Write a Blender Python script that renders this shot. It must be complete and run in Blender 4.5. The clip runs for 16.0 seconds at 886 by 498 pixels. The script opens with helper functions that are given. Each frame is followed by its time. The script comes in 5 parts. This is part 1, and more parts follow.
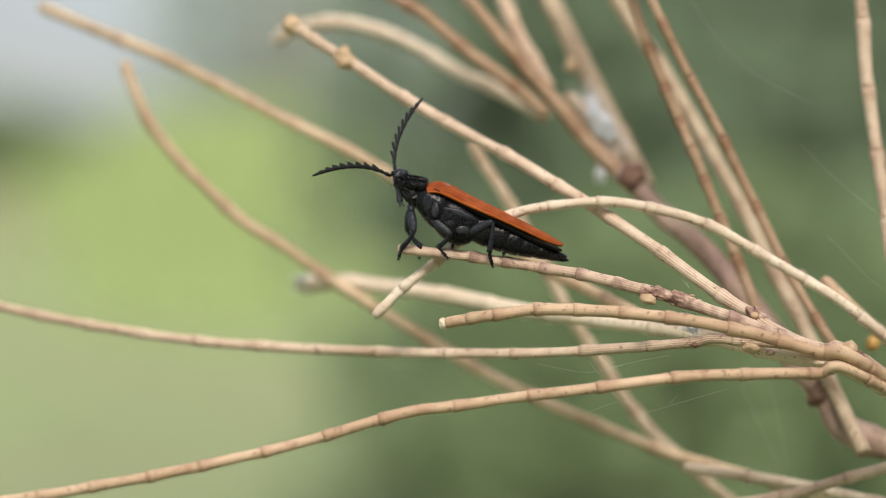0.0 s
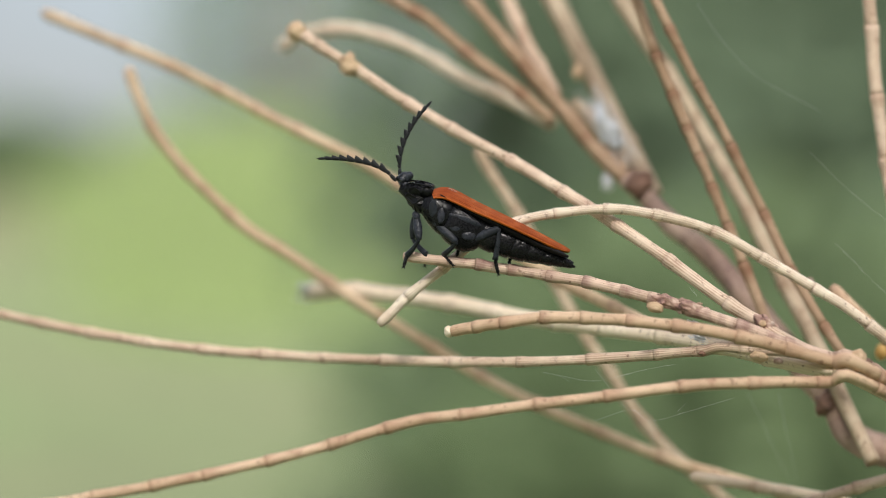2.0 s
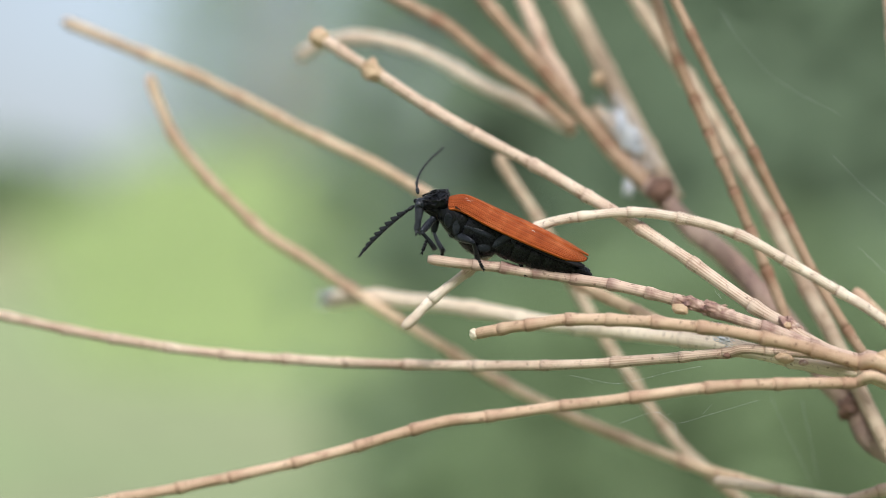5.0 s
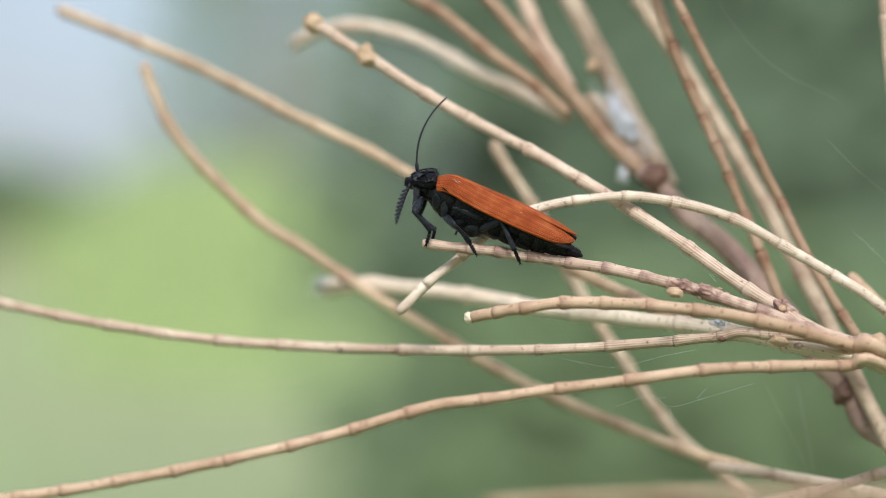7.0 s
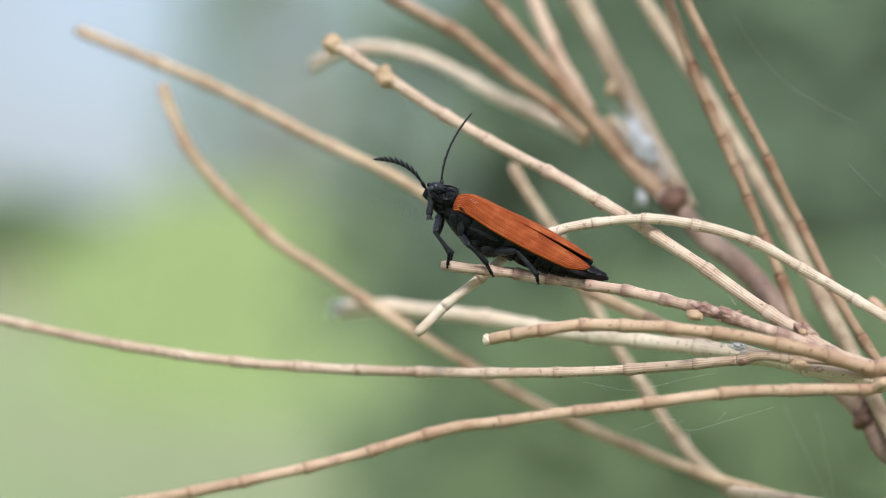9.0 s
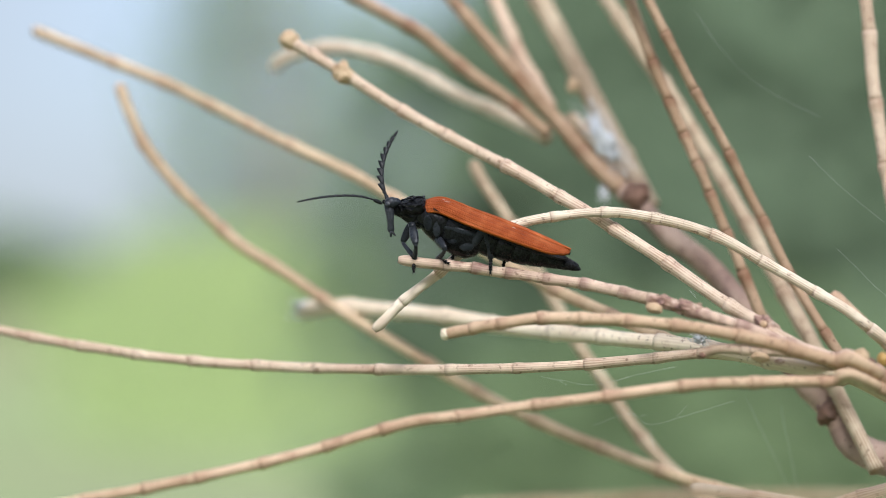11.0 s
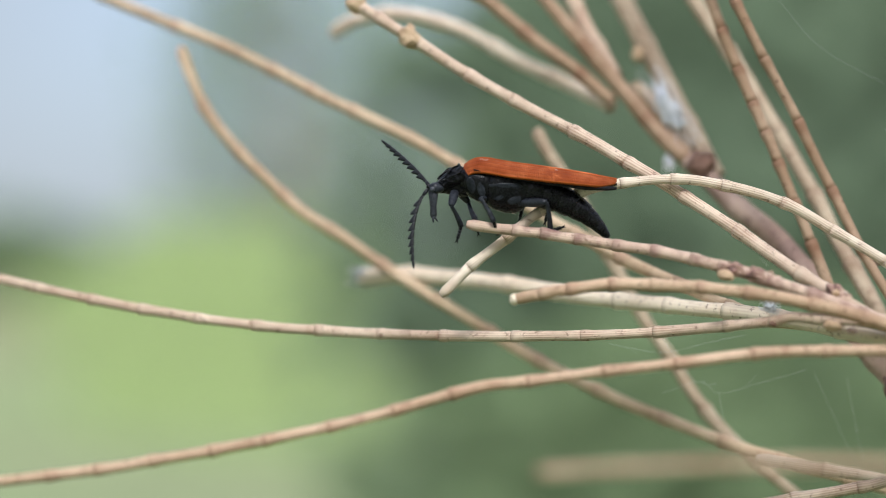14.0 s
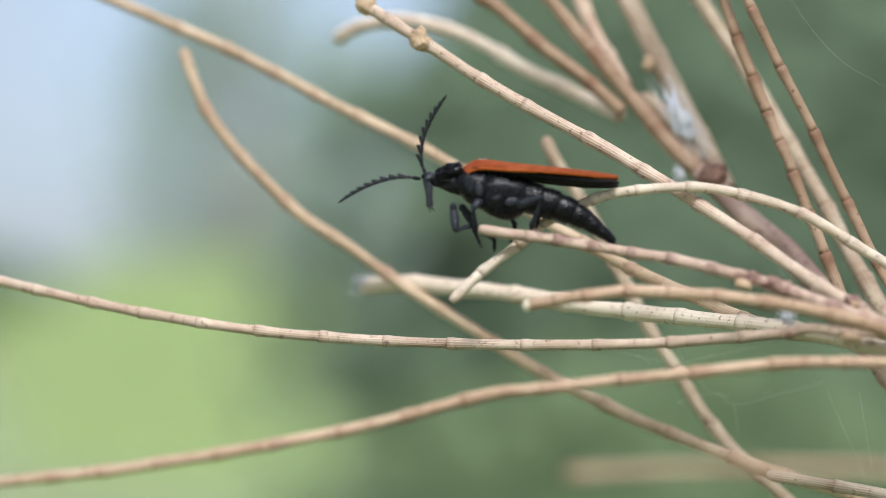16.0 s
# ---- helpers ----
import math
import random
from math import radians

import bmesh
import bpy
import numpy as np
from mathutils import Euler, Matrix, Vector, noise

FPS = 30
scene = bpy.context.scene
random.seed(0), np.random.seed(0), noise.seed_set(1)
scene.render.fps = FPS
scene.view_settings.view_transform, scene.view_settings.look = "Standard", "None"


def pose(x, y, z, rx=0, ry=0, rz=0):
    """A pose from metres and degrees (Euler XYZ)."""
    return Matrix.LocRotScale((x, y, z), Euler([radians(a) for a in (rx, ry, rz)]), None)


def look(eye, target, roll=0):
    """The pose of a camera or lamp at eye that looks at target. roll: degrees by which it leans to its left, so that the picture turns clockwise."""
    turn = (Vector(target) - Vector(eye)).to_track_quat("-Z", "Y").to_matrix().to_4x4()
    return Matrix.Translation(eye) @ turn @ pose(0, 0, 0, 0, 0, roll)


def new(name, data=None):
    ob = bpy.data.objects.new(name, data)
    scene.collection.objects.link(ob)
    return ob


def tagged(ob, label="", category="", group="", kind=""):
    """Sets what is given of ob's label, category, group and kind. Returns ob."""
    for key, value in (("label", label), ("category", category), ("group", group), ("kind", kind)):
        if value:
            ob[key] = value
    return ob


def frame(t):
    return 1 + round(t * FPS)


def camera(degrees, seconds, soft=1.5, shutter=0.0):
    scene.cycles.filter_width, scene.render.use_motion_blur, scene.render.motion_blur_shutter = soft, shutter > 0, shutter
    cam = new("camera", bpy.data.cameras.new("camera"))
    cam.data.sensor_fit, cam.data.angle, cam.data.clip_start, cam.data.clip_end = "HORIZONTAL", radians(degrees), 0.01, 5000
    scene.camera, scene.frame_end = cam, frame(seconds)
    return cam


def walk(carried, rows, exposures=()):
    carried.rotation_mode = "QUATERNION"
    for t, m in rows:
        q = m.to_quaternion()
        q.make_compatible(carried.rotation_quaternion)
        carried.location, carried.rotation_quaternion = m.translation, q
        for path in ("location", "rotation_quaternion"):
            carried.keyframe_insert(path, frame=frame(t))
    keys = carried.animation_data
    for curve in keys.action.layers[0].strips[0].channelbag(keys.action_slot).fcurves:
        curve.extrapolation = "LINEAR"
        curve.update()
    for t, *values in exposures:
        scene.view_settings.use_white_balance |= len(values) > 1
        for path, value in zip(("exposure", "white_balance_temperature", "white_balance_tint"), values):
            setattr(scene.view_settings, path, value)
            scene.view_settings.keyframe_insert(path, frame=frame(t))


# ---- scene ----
MM = 0.001
EYE = 1200.0      # height of the branch over the ground, in millimetres


def P(x, y, z):
    """A place near the branch, given in millimetres."""
    return Vector((x, y, z + EYE)) * MM


def cam_pose(x, y, z, yaw, pitch, roll):
    return Matrix.Translation(P(x, y, z)) @ (Euler((radians(90 + pitch), 0, radians(yaw)))).to_matrix().to_4x4() @ pose(0, 0, 0, 0, 0, roll)


# ---- camera ----
cam = camera(20, 16.0, soft=0.9)
cam.data.dof.use_dof = True
cam.data.dof.focus_distance = 0.1778
cam.data.dof.aperture_fstop = 15.0
walk(cam, [
    (0, cam_pose(4.26, -186.69, 5.59, 1.610, 0.393, -0.098)),
    (0.5, cam_pose(3.37, -186.94, 5.52, 1.860, 0.554, -0.030)),
    (1, cam_pose(3.33, -186.61, 5.21, 2.285, 0.510, 0.064)),
    (1.5, cam_pose(4.18, -185.82, 4.98, 1.810, 0.589, 0.031)),
    (2, cam_pose(4.36, -185.35, 5.41, 1.780, 0.627, -0.072)),
    (2.5, cam_pose(3.99, -186.01, 5.32, 1.501, 1.420, -0.275)),
    (3, cam_pose(3.30, -186.07, 4.87, 1.900, 1.503, -0.244)),
    (3.5, cam_pose(3.14, -185.81, 4.28, 1.852, 1.425, -0.225)),
    (3.7, cam_pose(3.36, -185.49, 3.90, 1.812, 1.315, -0.316)),
    (5.8, cam_pose(1.34, -185.72, 1.88, 1.343, 1.721, -0.048)),
    (6, cam_pose(1.77, -185.46, 1.41, 1.266, 1.780, -0.065)),
    (6.5, cam_pose(2.05, -185.02, 1.22, 1.270, 1.770, -0.162)),
    (7, cam_pose(2.09, -185.41, 1.16, 1.491, 1.696, -0.270)),
    (7.5, cam_pose(1.93, -185.80, 1.10, 1.956, 2.072, 0.026)),
    (8, cam_pose(1.88, -184.97, 0.50, 1.667, 2.002, 0.099)),
    (8.5, cam_pose(2.09, -184.97, 0.35, 1.599, 2.382, 0.075)),
    (8.7, cam_pose(1.51, -184.90, 0.73, 1.746, 2.346, 0.044)),
    (11, cam_pose(3.77, -182.72, -2.31, 1.516, 3.215, -0.341)),
    (11.5, cam_pose(3.23, -182.74, -2.56, 1.396, 3.341, -0.416)),
    (12, cam_pose(2.10, -182.35, -2.89, 1.662, 2.922, -0.301)),
    (12.5, cam_pose(1.64, -182.29, -3.03, 1.655, 2.935, -0.168)),
    (13, cam_pose(2.05, -182.16, -3.02, 1.588, 3.078, -0.014)),
    (13.5, cam_pose(1.35, -181.46, -3.41, 1.521, 3.091, 0.031)),
    (14, cam_pose(-0.48, -181.29, -4.12, 1.706, 3.028, 0.319)),
    (14.5, cam_pose(-1.95, -181.14, -4.74, 1.145, 3.308, 0.725)),
    (15, cam_pose(-3.08, -180.13, -4.96, 0.609, 3.274, 0.705)),
    (15.5, cam_pose(-4.19, -179.03, -5.71, 0.730, 3.808, 0.887)),
    (16, cam_pose(-4.50, -177.72, -6.77, 0.657, 4.078, 1.197)),
], [(0.0, 1.67, 6650, 10), (1.0, 1.66, 6560, 10), (2.0, 1.62, 6350, 10), (2.5, 1.85, 6080, 10), (3.7, 1.85, 6030, 10), (6.0, 1.78, 5980, 10), (8.7, 1.79, 5930, 10), (11.5, 1.83, 5880, 10), (12.5, 1.81, 5880, 10), (14.5, 1.67, 5880, 10), (16.0, 1.75, 5830, 10)])

# ---- light ----
SUN = Vector((0.12, -0.72, 0.69)).normalized()
world = bpy.data.worlds.new("world")
scene.world = world
world.use_nodes = True
sky = world.node_tree.nodes.new("ShaderNodeTexSky")
sky.sky_type = "NISHITA"
sky.sun_disc = False
sky.sun_elevation = math.asin(SUN.z)
sky.sun_rotation = math.atan2(SUN.x, SUN.y)
sky.air_density, sky.dust_density, sky.ozone_density = 1.0, 4.5, 0.2
world.node_tree.nodes["Background"].inputs["Strength"].default_value = 0.083
wn, wl = world.node_tree.nodes, world.node_tree.links
# thin broken cloud over the whole sky
cloud = wn.new("ShaderNodeTexNoise")
cloud.inputs["Scale"].default_value, cloud.inputs["Detail"].default_value = 3.0, 5.0
cover = wn.new("ShaderNodeMapRange")
cover.inputs[1].default_value, cover.inputs[2].default_value, cover.inputs[3].default_value, cover.inputs[4].default_value = 0.35, 0.65, 0.45, 0.90
veil = wn.new("ShaderNodeMix")
veil.data_type = "RGBA"
veil.inputs[7].default_value = (1.95, 2.0, 2.05, 1)
aim = wn.new("ShaderNodeTexCoord")
wl.new(aim.outputs["Generated"], cloud.inputs["Vector"])
wl.new(cloud.outputs["Fac"], cover.inputs[0])
wl.new(cover.outputs[0], veil.inputs[0])
wl.new(sky.outputs[0], veil.inputs[6])
wl.new(veil.outputs[2], wn["Background"].inputs["Color"])
sun = new("sun", bpy.data.lights.new("sun", "SUN"))
sun.data.energy, sun.data.angle, sun.data.color = 4.0, radians(15), (1.0, 0.94, 0.86)
sun.matrix_world = look(SUN * 20, (0, 0, 0))


# ---- materials ----
def nodes_of(name, rough=0.6, metal=0.0):
    m = bpy.data.materials.new(name)
    m.use_nodes = True
    b = m.node_tree.nodes["Principled BSDF"]
    b.inputs["Roughness"].default_value = rough
    b.inputs["Metallic"].default_value = metal
    return m, m.node_tree.nodes, m.node_tree.links, b


def mapped(n, l, scale, detail=4.0, coords="Object", kind="ShaderNodeTexNoise", stretch=(1, 1, 1)):
    co = n.new("ShaderNodeTexCoord")
    mp = n.new("ShaderNodeMapping")
    mp.inputs["Scale"].default_value = stretch
    tx = n.new(kind)
    tx.inputs["Scale"].default_value = scale
    if kind == "ShaderNodeTexNoise":
        tx.inputs["Detail"].default_value = detail
    l.new(co.outputs[coords], mp.inputs[0])
    l.new(mp.outputs[0], tx.inputs["Vector"])
    return tx


def ramp(n, l, source, stops):
    r = n.new("ShaderNodeValToRGB")
    el = r.color_ramp.elements
    while len(el) < len(stops):
        el.new(0.5)
    for e, (p, c) in zip(el, stops):
        e.position, e.color = p, (*c, 1)
    l.new(source, r.inputs[0])
    return r


def blend(n, l, a, b, fac, mode="MIX"):
    x = n.new("ShaderNodeMix")
    x.data_type, x.blend_type = "RGBA", mode
    for sock, v in ((x.inputs[0], fac), (x.inputs[6], a), (x.inputs[7], b)):
        if isinstance(v, (int, float)):
            sock.default_value = v
        elif isinstance(v, tuple):
            sock.default_value = (*v, 1)
        else:
            l.new(v, sock)
    return x.outputs[2]


def bumped(n, l, b, height, strength, distance):
    k = n.new("ShaderNodeBump")
    k.inputs["Strength"].default_value = strength
    k.inputs["Distance"].default_value = distance
    l.new(height, k.inputs["Height"])
    l.new(k.outputs[0], b.inputs["Normal"])
    return k


def twig_material(name, pale, tan, node, band=0.10, groove=0.7, stain=(0.0, 0.30), patches=0.5):
    """Dry ribbed branchlet skin: straw with rusty joints, mottled, grooved along its length."""
    m, n, l, b = nodes_of(name, 0.66)
    info = n.new("ShaderNodeObjectInfo")
    big = mapped(n, l, 260, 3)
    fine = mapped(n, l, 2600, 4)
    c = ramp(n, l, big.outputs["Fac"], [(0.36, tan), (0.60, pale)]).outputs[0]
    # brown lines in the grooves, crease shade painted in with them, stronger in places
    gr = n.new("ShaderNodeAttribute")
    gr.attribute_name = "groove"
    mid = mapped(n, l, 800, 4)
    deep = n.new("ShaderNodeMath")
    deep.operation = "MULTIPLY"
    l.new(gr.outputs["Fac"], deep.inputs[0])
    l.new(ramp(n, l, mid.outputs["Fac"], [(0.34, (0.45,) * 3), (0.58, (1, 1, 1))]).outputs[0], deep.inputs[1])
    groove_shade = ramp(n, l, deep.outputs[0], [(0.25, (1, 1, 1)), (0.85, (0.52, 0.39, 0.32))]).outputs[0]
    c = blend(n, l, c, groove_shade, groove, "MULTIPLY")
    specks = ramp(n, l, fine.outputs["Fac"], [(0.30, (0.28, 0.20, 0.17)), (0.40, (1, 1, 1))]).outputs[0]
    c = blend(n, l, c, specks, 0.7, "MULTIPLY")
    blot = ramp(n, l, mid.outputs["Fac"], [(0.76 - 0.32 * patches, (0, 0, 0)), (0.74, (patches,) * 3)]).outputs[0]
    c = blend(n, l, c, node, blot)
    # brown bands by the joints, broken up by noise, and a thin dark seam at each
    at = n.new("ShaderNodeAttribute")
    at.attribute_name = "along"
    wob = n.new("ShaderNodeMath")
    wob.operation = "MULTIPLY_ADD"
    l.new(mid.outputs["Fac"], wob.inputs[0])
    wob.inputs[1].default_value = -band
    l.new(at.outputs["Fac"], wob.inputs[2])
    ring = ramp(n, l, wob.outputs[0], [(0.0, (0.9,) * 3), (0.02 + band * 0.8, (0, 0, 0)), (0.97 - band * 0.9, (0, 0, 0)), (1.0 - band * 0.3, (0.7,) * 3)]).outputs[0]
    amount = n.new("ShaderNodeMath")
    amount.operation = "MULTIPLY"
    l.new(ring, amount.inputs[0])
    rnd = n.new("ShaderNodeMapRange")
    rnd.inputs[3].default_value, rnd.inputs[4].default_value = stain
    l.new(info.outputs["Random"], rnd.inputs[0])
    l.new(rnd.outputs[0], amount.inputs[1])
    c = blend(n, l, c, node, amount.outputs[0])
    seam = ramp(n, l, at.outputs["Fac"], [(0.0, (0.28,) * 3), (0.024, (0, 0, 0))]).outputs[0]
    c = blend(n, l, c, (0.22, 0.11, 0.07), seam)
    tint = ramp(n, l, info.outputs["Random"], [(0.0, (0.86, 0.83, 0.79)), (1.0, (1.04, 1.04, 1.02))]).outputs[0]
    c = blend(n, l, c, tint, 0.8, "MULTIPLY")
    l.new(c, b.inputs["Base Color"])
    b.inputs["Specular IOR Level"].default_value = 0.35
    bumped(n, l, b, fine.outputs["Fac"], 0.5, 0.00005)
    return m


STRAW = twig_material("dry_straw_twig", (0.76, 0.62, 0.495), (0.64, 0.488, 0.383), (0.32, 0.175, 0.125), stain=(0.0, 0.2))
PALE = twig_material("bleached_twig", (0.84, 0.74, 0.615), (0.75, 0.63, 0.505), (0.40, 0.255, 0.185), stain=(0.0, 0.2))
BONE = twig_material("bone_white_twig", (0.90, 0.79, 0.645), (0.84, 0.71, 0.56), (0.45, 0.31, 0.24), 0.10, 0.25, (0.0, 0.15))
WEATHERED = twig_material("weathered_twig", (0.59, 0.495, 0.375), (0.48, 0.375, 0.275), (0.25, 0.15, 0.10))
RUDDY = twig_material("ruddy_twig", (0.76, 0.60, 0.485), (0.60, 0.44, 0.35), (0.21, 0.10, 0.09), 0.30, 0.5, (0.1, 0.6), 0.85)
OLIVE = twig_material("tan_twig", (0.69, 0.512, 0.365), (0.56, 0.39, 0.268), (0.30, 0.145, 0.10), 0.26, 0.35, (0.05, 0.45))
HONEY = twig_material("honey_twig", (0.68, 0.53, 0.375), (0.55, 0.405, 0.275), (0.30, 0.16, 0.11), 0.2, 0.35, (0.1, 0.5))
RUSTY = twig_material("rusty_twig", (0.47, 0.335, 0.235), (0.36, 0.24, 0.155), (0.20, 0.09, 0.05), 0.2, 0.4, (0.2, 0.8))
WOODY = twig_material("woody_stem", (0.50, 0.375, 0.315), (0.36, 0.245, 0.20), (0.13, 0.07, 0.075), 0.3, 0.5, (0.3, 0.8))


def plain(name, colours, scale, rough, bump=0.0, depth=0.0001, spec=0.5, stretch=(1, 1, 1)):
    m, n, l, b = nodes_of(name, rough)
    t = mapped(n, l, scale, 5, stretch=stretch)
    l.new(ramp(n, l, t.outputs["Fac"], [(0.3 + 0.4 * i / max(1, len(colours) - 1), c) for i, c in enumerate(colours)]).outputs[0], b.inputs["Base Color"])
    b.inputs["Specular IOR Level"].default_value = spec
    if bump:
        bumped(n, l, b, t.outputs["Fac"], bump, depth)
    return m


def cuticle(name, colours, rough, bump, spec=0.25):
    """Insect skin: fine grains and pits over broad unevenness, dusty in places."""
    m, n, l, b = nodes_of(name, rough)
    t = mapped(n, l, 1700, 5)
    grain = mapped(n, l, 5600, 5)
    v = mapped(n, l, 4200, kind="ShaderNodeTexVoronoi")
    c = ramp(n, l, t.outputs["Fac"], [(0.3, colours[0]), (0.7, colours[1])]).outputs[0]
    dust = ramp(n, l, grain.outputs["Fac"], [(0.62, (0, 0, 0)), (0.74, (0.09, 0.09, 0.09))]).outputs[0]
    l.new(blend(n, l, c, (0.10, 0.10, 0.11), dust), b.inputs["Base Color"])
    r = ramp(n, l, grain.outputs["Fac"], [(0.3, (rough - 0.12,) * 3), (0.7, (rough + 0.18,) * 3)])
    l.new(r.outputs[0], b.inputs["Roughness"])
    add = n.new("ShaderNodeMath")
    add.operation = "MULTIPLY_ADD"
    l.new(grain.outputs["Fac"], add.inputs[0])
    add.inputs[1].default_value = 1.6
    l.new(v.outputs["Distance"], add.inputs[2])
    bumped(n, l, b, add.outputs[0], min(1.0, bump * 1.4), 0.00003)
    b.inputs["Specular IOR Level"].default_value = spec
    return m


def ridged_cuticle():
    """Black shield skin with sharp ridges round sunken cells."""
    m, n, l, b = nodes_of("ridged_black_cuticle", 0.34)
    v = mapped(n, l, 1500, kind="ShaderNodeTexVoronoi")
    v.feature = "DISTANCE_TO_EDGE"
    t = mapped(n, l, 2600, 4)
    ridge = ramp(n, l, v.outputs["Distance"], [(0.02, (1, 1, 1)), (0.22, (0, 0, 0))])
    l.new(ramp(n, l, t.outputs["Fac"], [(0.3, (0.002, 0.002, 0.0025)), (0.7, (0.006, 0.006, 0.008))]).outputs[0], b.inputs["Base Color"])
    add = n.new("ShaderNodeMath")
    add.operation = "MULTIPLY_ADD"
    l.new(t.outputs["Fac"], add.inputs[0])
    add.inputs[1].default_value = 0.3
    l.new(ridge.outputs[0], add.inputs[2])
    bumped(n, l, b, add.outputs[0], 0.9, 0.00012)
    b.inputs["Specular IOR Level"].default_value = 0.25
    return m


BLACK = cuticle("black_cuticle", ((0.0035, 0.0036, 0.0045), (0.009, 0.0092, 0.0115)), 0.24, 0.45, 0.19)
SLATE = cuticle("slate_cuticle", ((0.009, 0.0105, 0.014), (0.028, 0.032, 0.042)), 0.33, 0.5, 0.24)
HORN = cuticle("antenna_black", ((0.005, 0.0055, 0.0065), (0.013, 0.0145, 0.018)), 0.45, 0.35, 0.3)
FACE = cuticle("grey_haired_face", ((0.016, 0.018, 0.023), (0.05, 0.055, 0.068)), 0.55, 0.6, 0.3)
WING = cuticle("folded_wing_black", ((0.005, 0.004, 0.005), (0.012, 0.010, 0.011)), 0.72, 0.3)
RING = cuticle("abdomen_black", ((0.0033, 0.0033, 0.004), (0.008, 0.008, 0.010)), 0.24, 0.40, 0.22)
RIDGED = ridged_cuticle()
EYE_MAT = cuticle("grey_eye", ((0.03, 0.033, 0.042), (0.06, 0.064, 0.08)), 0.28, 0.8, 0.5)


def elytra_material():
    """Brick orange wing case: ribs with rows of square pits between them, paler rim."""
    m, n, l, b = nodes_of("orange_wing_case", 0.58)
    uv = n.new("ShaderNodeAttribute")
    uv.attribute_name = "net"
    sep = n.new("ShaderNodeSeparateXYZ")
    l.new(uv.outputs["Vector"], sep.inputs[0])

    def wave(sock, times):
        a = n.new("ShaderNodeMath")
        a.operation = "MULTIPLY"
        a.inputs[1].default_value = times * 2 * math.pi
        l.new(sock, a.inputs[0])
        s = n.new("ShaderNodeMath")
        s.operation = "COSINE"
        l.new(a.outputs[0], s.inputs[0])
        return s.outputs[0]
    stray = mapped(n, l, 1500, 2)
    shift = n.new("ShaderNodeMath")
    shift.operation = "MULTIPLY_ADD"
    shift.inputs[1].default_value = 0.045
    l.new(stray.outputs["Fac"], shift.inputs[0])
    l.new(sep.outputs[0], shift.inputs[2])
    ribs, cells = wave(sep.outputs[1], 9), wave(shift.outputs[0], 84)
    top = n.new("ShaderNodeMath")
    top.operation = "MAXIMUM"
    l.new(ribs, top.inputs[0])
    l.new(cells, top.inputs[1])
    grain = mapped(n, l, 900, 4)
    h = n.new("ShaderNodeMath")
    h.operation = "MULTIPLY_ADD"
    l.new(grain.outputs["Fac"], h.inputs[0])
    h.inputs[1].default_value = 0.8
    l.new(top.outputs[0], h.inputs[2])
    # shade of furrows and pits is painted in: colour darkens between ribs and cells
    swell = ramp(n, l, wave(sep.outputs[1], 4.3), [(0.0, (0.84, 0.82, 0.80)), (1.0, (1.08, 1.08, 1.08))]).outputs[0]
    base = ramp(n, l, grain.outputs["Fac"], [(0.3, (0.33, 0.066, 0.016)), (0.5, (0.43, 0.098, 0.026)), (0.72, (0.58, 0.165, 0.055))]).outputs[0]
    pit_shade = ramp(n, l, top.outputs[0], [(0.0, (0.66, 0.56, 0.53)), (0.75, (1, 1, 1))]).outputs[0]
    c = blend(n, l, blend(n, l, base, swell, 0.9, "MULTIPLY"), pit_shade, 0.36, "MULTIPLY")
    rim = ramp(n, l, sep.outputs[1], [(0.945, (0, 0, 0)), (0.97, (0.8, 0.8, 0.8))]).outputs[0]
    c = blend(n, l, c, (0.50, 0.125, 0.020), rim)
    l.new(c, b.inputs["Base Color"])
    b.inputs["Specular IOR Level"].default_value = 0.14
    bumped(n, l, b, h.outputs[0], 0.8, 0.00006)
    return m


ELYTRA = elytra_material()
WEB = plain("spider_silk", [(0.60, 0.62, 0.65), (0.74, 0.75, 0.77)], 900, 0.4, spec=0.6)
FLUFF = plain("white_silk_wad", [(0.50, 0.53, 0.59), (0.74, 0.76, 0.80)], 700, 0.8, 0.6, 0.0002)
BUD = plain("tan_bud", [(0.38, 0.24, 0.14), (0.62, 0.46, 0.30)], 700, 0.65, 0.5, 0.0001)
CREAM = plain("cream_pith", [(0.60, 0.48, 0.34), (0.84, 0.74, 0.58)], 900, 0.7, 0.5, 0.0001)
SCAR = plain("dark_scale", [(0.08, 0.045, 0.035), (0.24, 0.13, 0.09)], 900, 0.7, 0.6, 0.0001)
KNOTTY = plain("flaking_bark", [(0.10, 0.05, 0.05), (0.28, 0.16, 0.13), (0.44, 0.29, 0.225), (0.68, 0.54, 0.44)], 1500, 0.7, 0.9, 0.0002)
FLAKE = plain("bark_flake", [(0.24, 0.14, 0.11), (0.36, 0.24, 0.19), (0.66, 0.54, 0.46)], 1500, 0.7, 0.6, 0.0001)
AMBER = plain("amber_husk", [(0.40, 0.22, 0.05), (0.50, 0.31, 0.09)], 700, 0.4)
BARK = plain("tree_bark", [(0.07, 0.05, 0.04), (0.16, 0.12, 0.09), (0.22, 0.18, 0.14)], 9, 0.85, 0.8, 0.02, stretch=(1, 1, 0.25))


